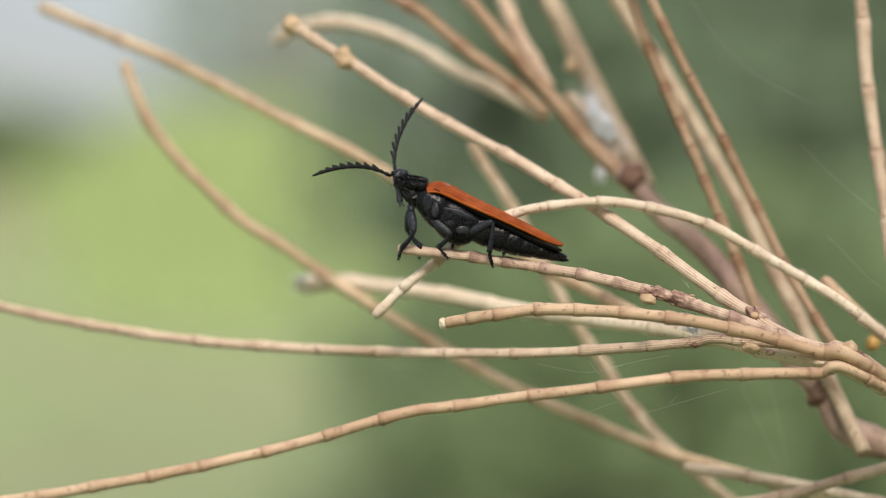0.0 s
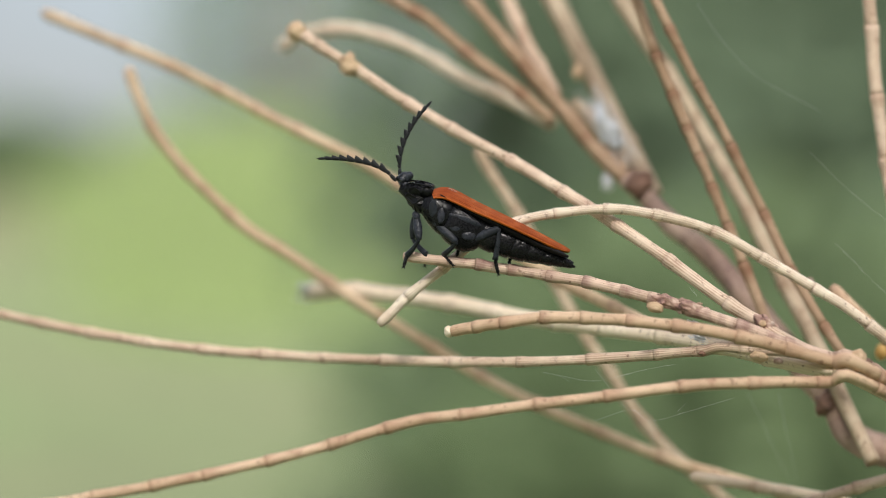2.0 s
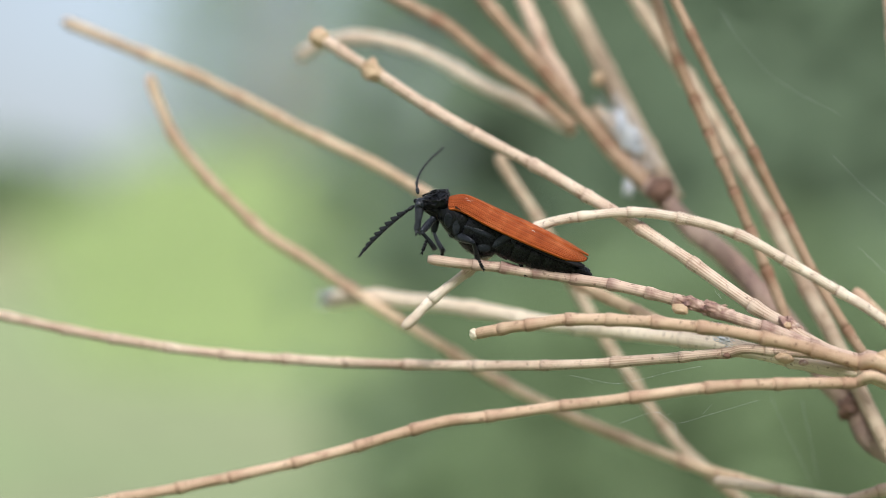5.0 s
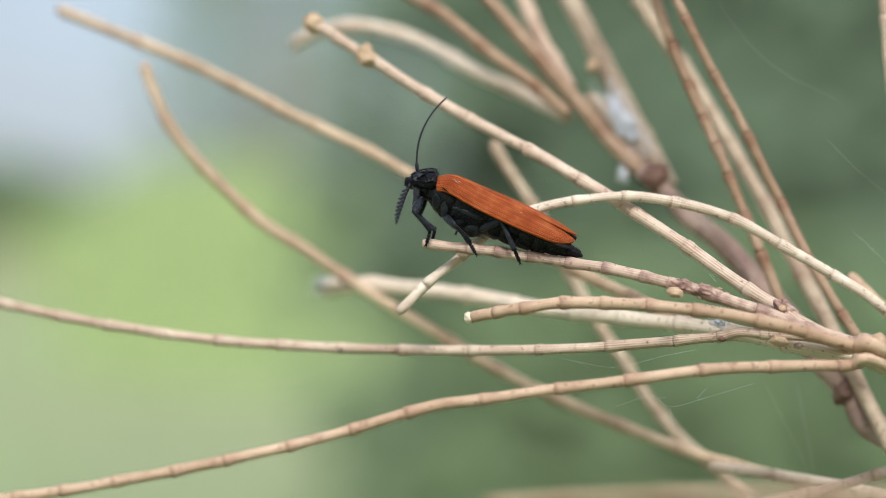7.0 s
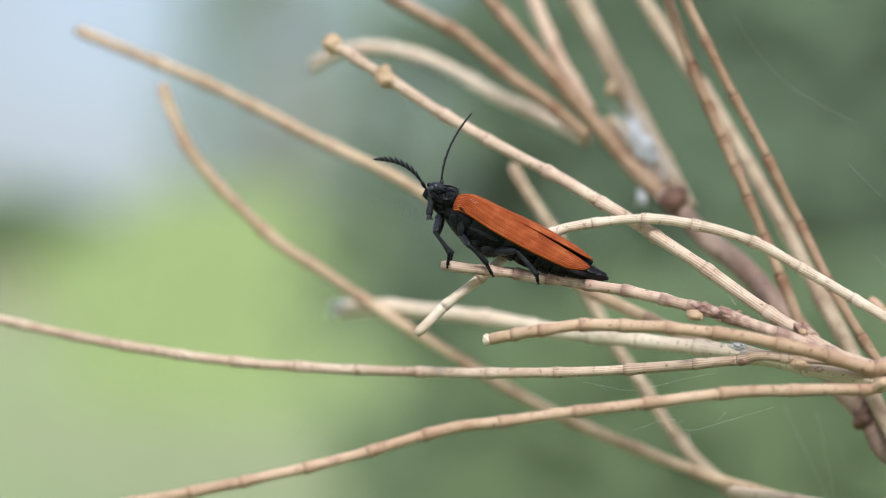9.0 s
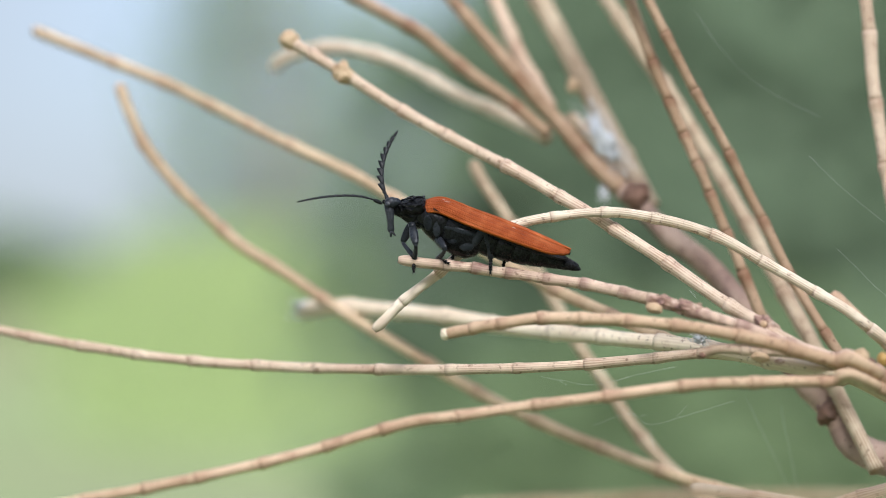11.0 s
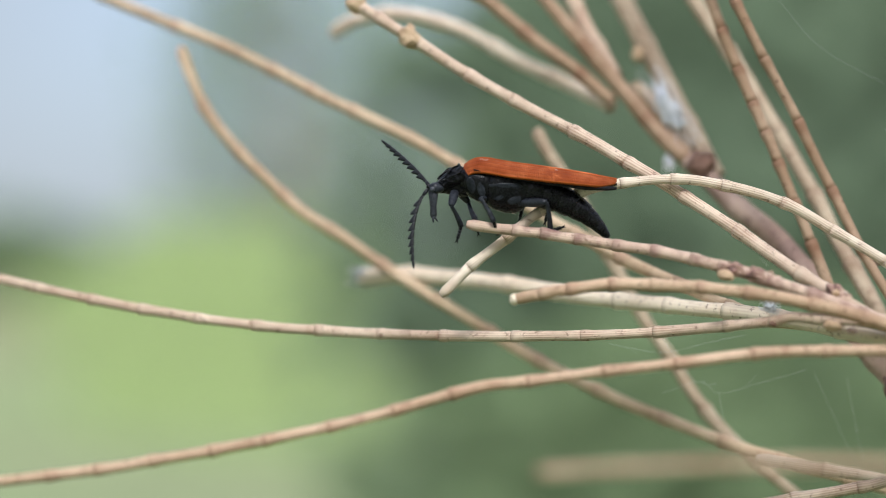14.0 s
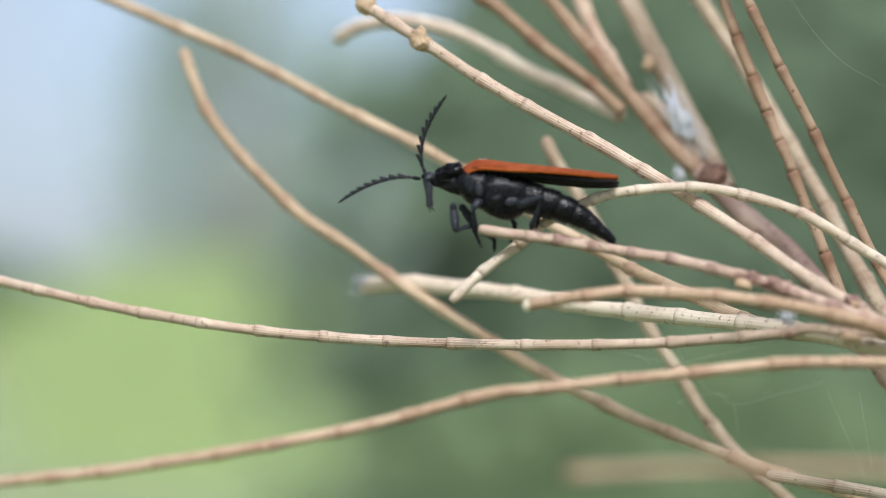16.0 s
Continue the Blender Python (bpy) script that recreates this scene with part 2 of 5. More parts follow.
def lawn():
    """Fresh and dry grass in broad patches, with finer mottling."""
    m, n, l, b = nodes_of("sunlit_lawn", 0.85)
    broad = mapped(n, l, 0.16, 2)
    fine = mapped(n, l, 3.0, 5)
    c = ramp(n, l, broad.outputs["Fac"], [(0.36, (0.112, 0.121, 0.070)), (0.52, (0.105, 0.134, 0.067)), (0.66, (0.096, 0.141, 0.060))]).outputs[0]
    d = ramp(n, l, fine.outputs["Fac"], [(0.3, (0.7, 0.7, 0.7)), (0.7, (1.15, 1.15, 1.1))]).outputs[0]
    l.new(blend(n, l, c, d, 1.0, "MULTIPLY"), b.inputs["Base Color"])
    b.inputs["Specular IOR Level"].default_value = 0.2
    bumped(n, l, b, fine.outputs["Fac"], 0.4, 0.05)
    return m


GRASS = lawn()


def leaf_material(name, dark, light, through_colour):
    m, n, l, b = nodes_of(name, 0.5)
    g = n.new("ShaderNodeNewGeometry")
    c = ramp(n, l, g.outputs["Random Per Island"], [(0.0, dark), (1.0, light)])
    l.new(c.outputs[0], b.inputs["Base Color"])
    b.inputs["Specular IOR Level"].default_value = 0.25
    tr = n.new("ShaderNodeBsdfTranslucent")
    tr.inputs[0].default_value = (*through_colour, 1)
    mix = n.new("ShaderNodeMixShader")
    mix.inputs[0].default_value = 0.45
    l.new(b.outputs[0], mix.inputs[1])
    l.new(tr.outputs[0], mix.inputs[2])
    l.new(mix.outputs[0], n["Material Output"].inputs[0])
    return m


LEAF_DARK = leaf_material("dark_foliage", (0.038, 0.055, 0.025), (0.053, 0.074, 0.034), (0.046, 0.069, 0.026))
# the next leaf colour has the blue gleam of sky haze mixed in
LEAF_HAZED = leaf_material("bluish_hazed_foliage", (0.108, 0.152, 0.097), (0.150, 0.204, 0.133), (0.114, 0.166, 0.099))
LEAF_MID = leaf_material("mid_green_foliage", (0.104, 0.146, 0.075), (0.140, 0.193, 0.100), (0.117, 0.175, 0.076))
LEAF_LIGHT = leaf_material("bright_foliage", (0.190, 0.248, 0.103), (0.280, 0.345, 0.158), (0.345, 0.44, 0.20))
LEAF_GREY = leaf_material("grey_green_foliage", (0.117, 0.162, 0.108), (0.180, 0.225, 0.162), (0.162, 0.211, 0.135))


# ---- builders ----
def finish(name, bm, material, smooth=True):
    me = bpy.data.meshes.new(name)
    bm.to_mesh(me)
    bm.free()
    me.materials.append(material)
    if smooth:
        me.polygons.foreach_set("use_smooth", [True] * len(me.polygons))
    return me


def part(name, bm, material, parent, label="", smooth=True):
    ob = new(name, finish(name, bm, material, smooth))
    ob.parent = parent
    if label:
        tagged(ob, label)
    return ob


def spline(points, step):
    """Evenly spaced places along a smooth line through a few given places."""
    pts = [Vector(p) for p in points]
    pts = [pts[0] * 2 - pts[1]] + pts + [pts[-1] * 2 - pts[-2]]
    fine = []
    for a, b, c, d in zip(pts, pts[1:], pts[2:], pts[3:]):
        for k in range(24):
            t = k / 24
            fine.append(0.5 * ((2 * b) + (c - a) * t + (2 * a - 5 * b + 4 * c - d) * t * t + (3 * b - a - 3 * c + d) * t ** 3))
    fine.append(pts[-2])
    out, left = [fine[0]], step
    for a, b in zip(fine, fine[1:]):
        gap = (b - a).length
        while gap >= left and gap > 0:
            a = a + (b - a) * (left / gap)
            out.append(a.copy())
            gap, left = (b - a).length, step
        left -= gap
    return out


def sleeve(bm, path, radii, sides, ribs=0.0, layer=None, marks=None, caps=(True, True), groove=None):
    """A round or ribbed tube along a path, with a radius for every place on it."""
    rings, side = [], None
    for i, p in enumerate(path):
        ahead = (path[min(i + 1, len(path) - 1)] - path[max(i - 1, 0)]).normalized()
        if side is None:
            side = ahead.orthogonal().normalized()
        side = (side - ahead * side.dot(ahead)).normalized()
        up = ahead.cross(side)
        ring = []
        for k in range(sides):
            a = 2 * math.pi * k / sides
            r = radii[i] * (1 + (ribs if k % 2 else -ribs))
            v = bm.verts.new(p + (side * math.cos(a) + up * math.sin(a)) * r)
            if layer is not None:
                v[layer] = marks[i]
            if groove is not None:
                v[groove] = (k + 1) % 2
            ring.append(v)
        rings.append(ring)
    for a, b in zip(rings, rings[1:]):
        for k in range(sides):
            bm.faces.new((a[k], a[(k + 1) % sides], b[(k + 1) % sides], b[k]))
    if caps[0]:
        bm.faces.new(list(reversed(rings[0])))
    if caps[1]:
        bm.faces.new(rings[-1])
    return rings


def blob(bm, centre, radii, turn=None, u=14, v=9, rough=0.0, seed=0.0):
    """A rounded lump, uneven by rough."""
    m = Matrix.Translation(centre) @ (turn.to_4x4() if turn else Matrix()) @ Matrix.Diagonal((*radii, 1))
    made = bmesh.ops.create_uvsphere(bm, u_segments=u, v_segments=v, radius=1.0)["verts"]
    for w in made:
        k = 1 + rough * noise.noise(w.co * 2.3 + Vector((seed, seed * 1.7, 0)))
        w.co = m @ (w.co * k)
    return made


# ---- ground, far trees ----
def bank_height(x, y):
    """The lawn rises to a bank on the open side."""
    side = min(1, max(0, (6.5 - x) / 10))
    rise = min(1, max(0, (y - 13) / 30))
    return 3.6 * side * rise * rise * (3 - 2 * rise)


def ground():
    bm = bmesh.new()
    bmesh.ops.create_grid(bm, x_segments=140, y_segments=140, size=1.0)
    for v in bm.verts:
        x, y = (math.copysign(abs(c) ** 2.6, c) * 900 for c in v.co.xy)
        lump = noise.noise(Vector((x * 0.35, y * 0.35, 0))) * 0.05 if abs(x) + abs(y) < 120 else 0
        y += 20
        v.co = (x, y, lump + bank_height(x, y))
    tagged(new("ground", finish("ground", bm, GRASS)), "sunlit green lawn with uneven turf", "ground", kind="structure")


def tree(name, place, trunk_height, trunk_radius, crown, leaves, leaf, size, label, seed, category="tree", lumps=46, spread=(0.22, 0.36), reach=(0.45, 0.95)):
    """A tapered trunk with limbs and a crown of single leaves held in uneven clumps."""
    rnd = random.Random(seed)
    root = tagged(new(name), label, category)
    root.location = place
    bm = bmesh.new()
    path = spline([(0, 0, -0.05), (0.05, 0.03, trunk_height * 0.35), (-0.04, 0.05, trunk_height * 0.7), (0.03, 0, trunk_height)], trunk_height / 14)
    sleeve(bm, path, [trunk_radius * (1.35 - 1.1 * i / len(path)) for i in range(len(path))], 12)
    (cx, cy, cz), (rx, ry, rz) = crown
    clumps = []
    for i in range(lumps):
        while True:
            d = Vector((rnd.uniform(-1, 1), rnd.uniform(-1, 1), rnd.uniform(-1, 1)))
            if 0.2 < d.length < 1:
                break
        d = d.normalized() * (rnd.uniform(*reach) if reach[1] < 1 else reach[0] + (reach[1] - reach[0]) * rnd.random() ** 1.5)
        clumps.append((Vector((cx + d.x * rx, cy + d.y * ry, max(0.12, cz + d.z * rz))), rnd.uniform(*spread)))
    part("trunk", bm, BARK, root)
    for c, _ in clumps[:9]:
        bm = bmesh.new()
        start = path[rnd.randint(len(path) // 3, len(path) - 2)]
        sleeve(bm, spline([start, start.lerp(c, 0.5) + Vector((0, 0, 0.1)), c], 0.3), [trunk_radius * 0.35 * (1 - 0.07 * k) for k in range(14)] * 8, 7) if (c - start).length > 0.6 else sleeve(bm, [start, c], [trunk_radius * 0.3, trunk_radius * 0.1], 7)
        part("limb", bm, BARK, root)
    verts, faces = [], []
    mean = (rx + ry + rz) / 3
    for _ in range(leaves):
        c, r = clumps[rnd.randrange(len(clumps))]
        d = Vector((rnd.gauss(0, 1), rnd.gauss(0, 1), rnd.gauss(0, 1))).normalized() * (r * mean * rnd.random() ** 0.45)
        p = c + d
        if p.z < 0.03:
            continue
        a = Vector((rnd.gauss(0, 1), rnd.gauss(0, 1), rnd.gauss(0, 1))).normalized()
        b = a.orthogonal().normalized()
        s = size * rnd.uniform(0.6, 1.3)
        k = len(verts)
        verts += [p - a * s, p + b * s * 0.45, p + a * s, p - b * s * 0.45]
        faces.append((k, k + 1, k + 2, k + 3))
    me = bpy.data.meshes.new("crown")
    me.from_pydata(verts, [], faces)
    me.materials.append(leaf)
    crown_ob = new("crown", me)
    crown_ob.parent = root
    return root


ground()
# first tree stands unseen behind the camera, added to filter sun off the twigs
tree("shade_tree", (0.95, -2.9, 0), 3.2, 0.12, ((-0.5, 0.2, 2.1), (1.6, 1.5, 1.7)), 2300, LEAF_DARK, 0.11, "unseen small leafy tree, added to shade the dead branch it carries", 12, lumps=120, spread=(0.2, 0.3))
tree("dark_tree", (2.75, 12.0, 0), 4.6, 0.20, ((-0.1, 0, 2.4), (3.1, 2.4, 3.6)), 100000, LEAF_DARK, 0.10, "dense dark green tree growing on the lawn", 3, lumps=6000, spread=(0.05, 0.09))
tree("dark_shrub", (0.80, 9.8, 0), 2.4, 0.10, ((0, 0, 1.5), (1.15, 1.0, 1.25)), 26000, LEAF_HAZED, 0.075, "tall dark green shrub on the lawn", 4, "shrub", lumps=2400, spread=(0.06, 0.10), reach=(0.3, 1.5))
tree("low_shrub", (0.62, 8.0, 0), 0.7, 0.04, ((0, 0, 0.62), (0.85, 0.7, 0.58)), 16000, LEAF_MID, 0.06, "low spreading green shrub in front of a tree", 5, "shrub", lumps=1500, spread=(0.08, 0.13), reach=(0.2, 1.6))


def meadow(place, radius, blades, height, label, seed):
    """A patch of fresh grass: single upright blades on the bank, too many to count."""
    rnd = random.Random(seed)
    verts, faces = [], []
    for _ in range(blades):
        a, d = rnd.uniform(0, 2 * math.pi), radius * rnd.random() ** 0.8
        x, y = place[0] + d * math.cos(a), place[1] + 1.6 * d * math.sin(a)
        z = bank_height(x, y) - 0.04
        h, w, t = height * rnd.uniform(0.6, 1.3), rnd.uniform(0.02, 0.045), rnd.uniform(0, math.pi)
        u, lean = Vector((math.cos(t), math.sin(t), 0)) * w, Vector((rnd.uniform(-0.3, 0.3), rnd.uniform(-0.3, 0.3), 1)) * h
        p, k = Vector((x, y, z)), len(verts)
        verts += [p - u, p + u, p + u * 0.7 + lean * 0.6, p + lean * 1.1, p - u * 0.7 + lean * 0.6]
        faces.append((k, k + 1, k + 2, k + 3, k + 4))
    me = bpy.data.meshes.new("fresh_grass")
    me.from_pydata(verts, [], faces)
    me.materials.append(LEAF_LIGHT)
    tagged(new("fresh_grass", me), label, "grass", kind="stuff")


meadow((-3.3, 29), 2.3, 36000, 0.34, "fresh yellow-green tall grass on the sunny bank", 31)
meadow((-2.8, 24), 1.5, 12000, 0.22, "fresh yellow-green tall grass on the sunny bank", 32)
meadow((-3.8, 36), 1.9, 16000, 0.34, "fresh yellow-green tall grass on the sunny bank", 33)
tree("bank_shrub", (-6.3, 31, 1.95), 0.7, 0.04, ((0, 0, 0.55), (1.35, 1.0, 0.85)), 11000, LEAF_MID, 0.08, "dull green rounded shrub on the bank", 8, "shrub", lumps=500, spread=(0.12, 0.2))
tree("far_tree", (-5.3, 56, 3.2), 9.0, 0.30, ((0, 0, 4.4), (3.4, 2.5, 5.4)), 2500, LEAF_GREY, 0.2, "tall distant grey-green tree on top of the bank", 9, lumps=500, spread=(0.15, 0.25))


# ---- the dry branch ----
def joints(name, points, radius, material, label, spacing=5.2, tip=True, ends=(1.0, 1.0), run_out=(0, 0), seed=0, sides=28, group="dry branchlets", nodes=()):
    """One jointed branchlet from its tip to its base; every internode is a piece of its own."""
    rnd = random.Random(seed)
    pts = [P(*p) for p in points]
    if run_out[0]:
        pts.insert(0, pts[0] + (pts[0] - pts[1]).normalized() * run_out[0] * MM)
    if run_out[1]:
        pts.append(pts[-1] + (pts[-1] - pts[-2]).normalized() * run_out[1] * MM)
    base = pts[-1]
    root = tagged(new(name), label, "twig", group)
    root.location = base
    step = 0.4 * MM
    line = [p - base for p in spline(pts, step)]
    i, n = 0, len(line)
    known = sorted(min(range(n), key=lambda q: abs(line[q].x + base.x - x * MM)) for x in nodes)
    while i < n - 3:
        j = min(n - 1, i + max(6, int(spacing * rnd.uniform(0.86, 1.14) * MM / step)))
        ahead = [k for k in known if k > i + 3]
        if ahead and ahead[0] < i + spacing * 1.7 * MM / step:
            j = ahead[0]
        if n - 1 - j < 6:
            j = n - 1
        seg = line[i:j + 1]
        # a little kink and lean at each joint
        off = Vector((rnd.uniform(-1, 1), rnd.uniform(-1, 1), rnd.uniform(-1, 1))) * radius * MM * 0.10
        seg = [p + off * math.sin(math.pi * k / (len(seg) - 1)) for k, p in enumerate(seg)]
        f = (i + j) / 2 / n
        r = radius * MM * (ends[0] + (ends[1] - ends[0]) * f) * rnd.uniform(0.95, 1.05)
        m = len(seg) - 1
        radii, marks = [], []
        for k in range(m + 1):
            s = k / m
            d0, d1 = k * step, (m - k) * step
            collar = 0.16 * math.exp(-((d0 - 0.25 * MM) / (0.42 * MM)) ** 2) + 0.08 * math.exp(-(d1 / (0.6 * MM)) ** 2)
            radii.append(r * (0.96 + collar + 0.04 * math.cos(s * 3.0)))
            marks.append(s)
        bm = bmesh.new()
        layer, groove = bm.verts.layers.float.new("along"), bm.verts.layers.float.new("groove")
        if i == 0 and tip:
            radii[0] *= 0.55
            radii[1] *= 0.86
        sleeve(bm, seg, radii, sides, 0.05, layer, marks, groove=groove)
        part("internode", bm, material, root)
        i = j
    return root


def plain_label(kind):
    return {"straw": "dry straw-coloured jointed twig on the dead branch", "pale": "bleached pale jointed twig on the dead branch",
            "rusty": "thin rusty-brown jointed twig on the dead branch"}[kind]


PERCH = [(-4.07, -6, 6.91), (-1.93, -6.05, 6.61), (1.01, -6.11, 6.31), (3.51, -6.17, 5.89), (5.96, -6.54, 5.49), (8.88, -7.6, 5.03), (11.39, -8.35, 4.44), (13.49, -8.98, 3.86), (16.1, -9.35, 3.09), (19.24, -9.78, 2.05), (22.69, -9.69, 0.73), (26.11, -9.58, -0.35), (28.62, -9.5, -0.99)]
CROSS = [(-5.88, -5, 1.93), (-3.8, -4.8, 4), (-1.36, -4.64, 5.9), (1.01, -4.56, 7.84), (4.11, -4.5, 9.33), (6.64, -4.37, 9.91), (10.23, -4.18, 10.25), (13.82, -4, 9.87), (17.97, -3.79, 8.73), (21.39, -3.61, 6.9), (25.5, -3.4, 4.52), (29.32, -3.2, 1.97)]
TALL = [(-12.73, 4.5, 24.01), (-10.64, 3.96, 22.73), (-8.47, 3.4, 21.33), (-4.43, 2.2, 18.58), (-0.78, 0.98, 16.38), (3.27, -0.4, 14.11), (7.12, -2, 11.74), (11.07, -3.4, 9.22), (14.64, -5.2, 6.73), (18.95, -7.6, 3.48), (21.23, -8.43, 2.03), (22.78, -9, 0.91)]
LONG = [(-36.96, 6.6, 2.87), (-32.54, 5.81, 1.93), (-28.57, 5.1, 1.18), (-24.32, 4.3, 0.52), (-19.91, 3.66, -0.01), (-15.41, 3, -0.36), (-10.76, 2, -0.63), (-6, 0.5, -0.78), (-0.79, -1.5, -0.85), (4.07, -3.3, -0.79), (9.12, -4.6, -0.57), (13.73, -6.6, -0.19), (17.04, -7.8, 0.14), (19.48, -8.8, 0.37)]
LOW = [(-0.73, -9.4, 1.51), (1.09, -10.19, 1.86), (2.94, -11, 2.16), (5.49, -10.95, 2.54), (8.35, -10.9, 2.54), (11.46, -11.34, 2.39), (14.73, -11.8, 2.02), (19.17, -12, 1.26), (22.46, -11.65, 0.46), (25.87, -11.29, -0.49), (28.59, -11, -1.2)]
ARC = [(-32.27, -16.4, -10.56), (-28.34, -16.16, -10.05), (-24.81, -15.94, -9.47), (-20.9, -15.7, -8.81), (-17.35, -15.21, -8.12), (-12.87, -14.6, -7.14), (-8.93, -14.2, -6.13), (-4.98, -13.8, -4.97), (-2.43, -13.54, -4.33), (0.04, -13.29, -4.08), (3.95, -12.9, -3.53), (10.06, -12.9, -2.82), (14.97, -12.9, -2.18), (19.72, -12.4, -1.94), (25.31, -11.62, -1.9), (28.36, -11.2, -2.04)]
PALE_ONE = [(-13.12, 18, 4.12), (-8.75, 15.3, 4.29), (-3.05, 11.5, 3.58), (-0.06, 9.5, 3.15), (4.32, 6.5, 2.32), (9.43, 3, 1.68), (14.02, -0.5, 1.11), (17.89, -4, 0.52), (23, -7, -0.69), (26.38, -7.56, -1.5), (29.04, -8, -2.26)]
SWEEP = [(-27.29, 16, 22.26), (-26.88, 15.97, 20.97), (-26.23, 15.93, 19.37), (-24.99, 15.86, 16.89), (-22.84, 15.72, 14.27), (-20.36, 15.56, 11.79), (-17.58, 15.39, 9.32), (-14.21, 15.17, 7.16), (-11.49, 15, 5.29), (-8.4, 14.6, 3.28), (-5.38, 14.2, 1.47), (-3.13, 13.9, 0.11), (-0.13, 13.5, -1.73), (4.22, 12.63, -4), (9.84, 11.5, -6.46), (14.56, 9, -8.3), (18.6, 8.56, -9.63), (23.63, 8, -10.96)]
STUB = [(16.99, 3.6, -9.61), (18.92, 3.51, -9.9), (21.27, 3.41, -10.24), (25.49, 3.21, -10.88), (30.11, 3, -11.88)]
CORNER = [(22.37, 0.5, -11.81), (25.12, 0.31, -11.31), (28.16, 0.1, -10.36), (29.68, 0, -9.94)]
UPPER = [(-34.74, 19, 27.08), (-29.96, 18.17, 25.05), (-24.24, 17.17, 22.63), (-20.45, 16.5, 20.75), (-17.16, 16, 19.04), (-13.57, 14.93, 17.19), (-9.25, 13.62, 15.04), (-5.58, 12.5, 12.88), (-0.96, 10.16, 10.07), (3.41, 7.89, 7.33), (6.95, 6, 5.27), (10.96, 2.9, 3.28), (14.59, 0, 1.52), (17.61, -3, 0.36), (20.32, -4.36, -0.1), (23.14, -5.8, -0.82), (26.56, -6.19, -1.68), (29.26, -6.5, -2.48)]
HOOK = [(-15.86, 25, 24.35), (-15.37, 24.86, 24.99), (-13.96, 24.43, 25.7), (-11.68, 23.75, 26.03), (-9.08, 22.97, 25.82), (-5.9, 22, 24.83), (-3.21, 21.19, 23.46), (-0.09, 20.25, 21.61), (3.97, 19, 19.52), (6.97, 16, 17.55)]
BROWN = [(-5.02, 15, 27.07), (-3.03, 14.83, 25.95), (-1.68, 14.72, 24.83), (0.88, 14.51, 22.53), (3.93, 14.25, 20.31), (6.92, 14, 17.75)]
PILLAR = [(7.09, 18.5, 27.66), (8.16, 17.77, 25.48), (9.26, 17, 23.19), (11.05, 15.77, 19.68), (13.28, 14.2, 14.98), (14.96, 13, 11.58)]
SPLIT = [(3.45, 18, 27.39), (4.57, 17.1, 24.52), (5.77, 16.12, 22.3), (7.14, 15, 19.73)]
VEIL = [(12.64, 15, 26.93), (14.42, 14.32, 24.03), (16.28, 13.61, 21.06), (19.14, 12.5, 15.98), (22.13, 10.17, 10.2), (23.59, 9, 6.99), (26.46, 5.36, 0.62), (27.49, 4, -1.84)]
RUST = [(13.41, 5.2, 25.66), (14.65, 4.91, 22.13), (16.75, 4.42, 16.88), (18.72, 3.96, 12.1), (20.87, 3.45, 6.62), (21.96, 3.19, 3.78), (22.76, 3, 1.57)]
FLANK = [(14.81, 3.1, 25.38), (15.52, 3.1, 23.92), (17.56, 3.1, 19.82), (19.98, 3.1, 15.3), (22.38, 3.1, 10.37), (24.38, 2.16, 5.98), (26.75, 1.03, 1.67), (27.86, 0.5, -0.12)]
EDGE = [(30.5, 3.7, 25.75), (30.71, 3.56, 23.18), (30.87, 3.45, 20.06), (31.48, 3.06, 14.8), (32.23, 2.57, 9.61), (33.13, 2, 4.46)]
BRACT = [(0.89, 14, 15.63), (1.78, 13.96, 13.82), (4.18, 13.84, 10.21), (6.84, 13.7, 5.21), (9.22, 13.58, 0.95), (11.29, 13.48, -2.05), (13.09, 13.39, -4.95), (15.42, 13.27, -7.75), (17.79, 13.15, -9.93), (20.77, 13, -12.54)]
NEAR = [(0.62, -44, -9.03), (4.27, -44, -8.8), (8.75, -44, -8.59), (13.24, -44, -8.46), (18.01, -44, -8.48)]
SILK = [(8.55, 17, 19.36), (9.65, 16.25, 18.46), (11.35, 15.08, 16.31), (12.9, 14, 13.75)]
STEM = [(0.77, 15, 26.93), (4.84, 14.17, 22.01), (8.43, 13.43, 17.69), (10.49, 13, 15.18), (13.7, 11.84, 12.06), (16.01, 11, 9.57), (19.14, 9.34, 6.76), (23.61, 6.9, 1.15), (27.87, 4.5, -4.27), (30.52, 3.5, -7.33)]
STUMP = [(27.42, 2.4, 4.66), (27.94, 2.25, 4.11), (28.93, 1.95, 3.09), (30.51, 1.47, 1.53), (32.09, 1, 0.06)]
FORK = (44, 2, -11)
# where the joints lie along some twigs (x, in millimetres)
PERCH_NODES = [-0.8, 1.0, 3.5, 6.0, 8.8, 11.4, 13.4, 15.9, 19.2, 22.7, 26.1]
CROSS_NODES = [-3.8, -1.4, 1.0, 3.5, 6.6, 10.2, 13.9, 17.9, 21.4, 25.5, 29.3]
TALL_NODES = [-11.1, -8.5, -4.4, -0.8, 3.3, 7.1, 11.1, 14.6, 18.9, 21.2]
LONG_NODES = [-32.5, -28.6, -24.3, -19.9, -15.4, -10.8, -6.0, -0.8, 4.1, 9.1, 13.7, 17.0, 19.5]
LOW_NODES = [1.1, 2.9, 5.5, 8.4, 11.5, 14.7, 19.2, 22.5, 25.9]
ARC_NODES = [-31.5, -28.3, -24.8, -20.9, -17.4, -12.9, -8.9, -5.0, 0.0, 5.1, 10.1, 15.0, 19.7, 24.5]
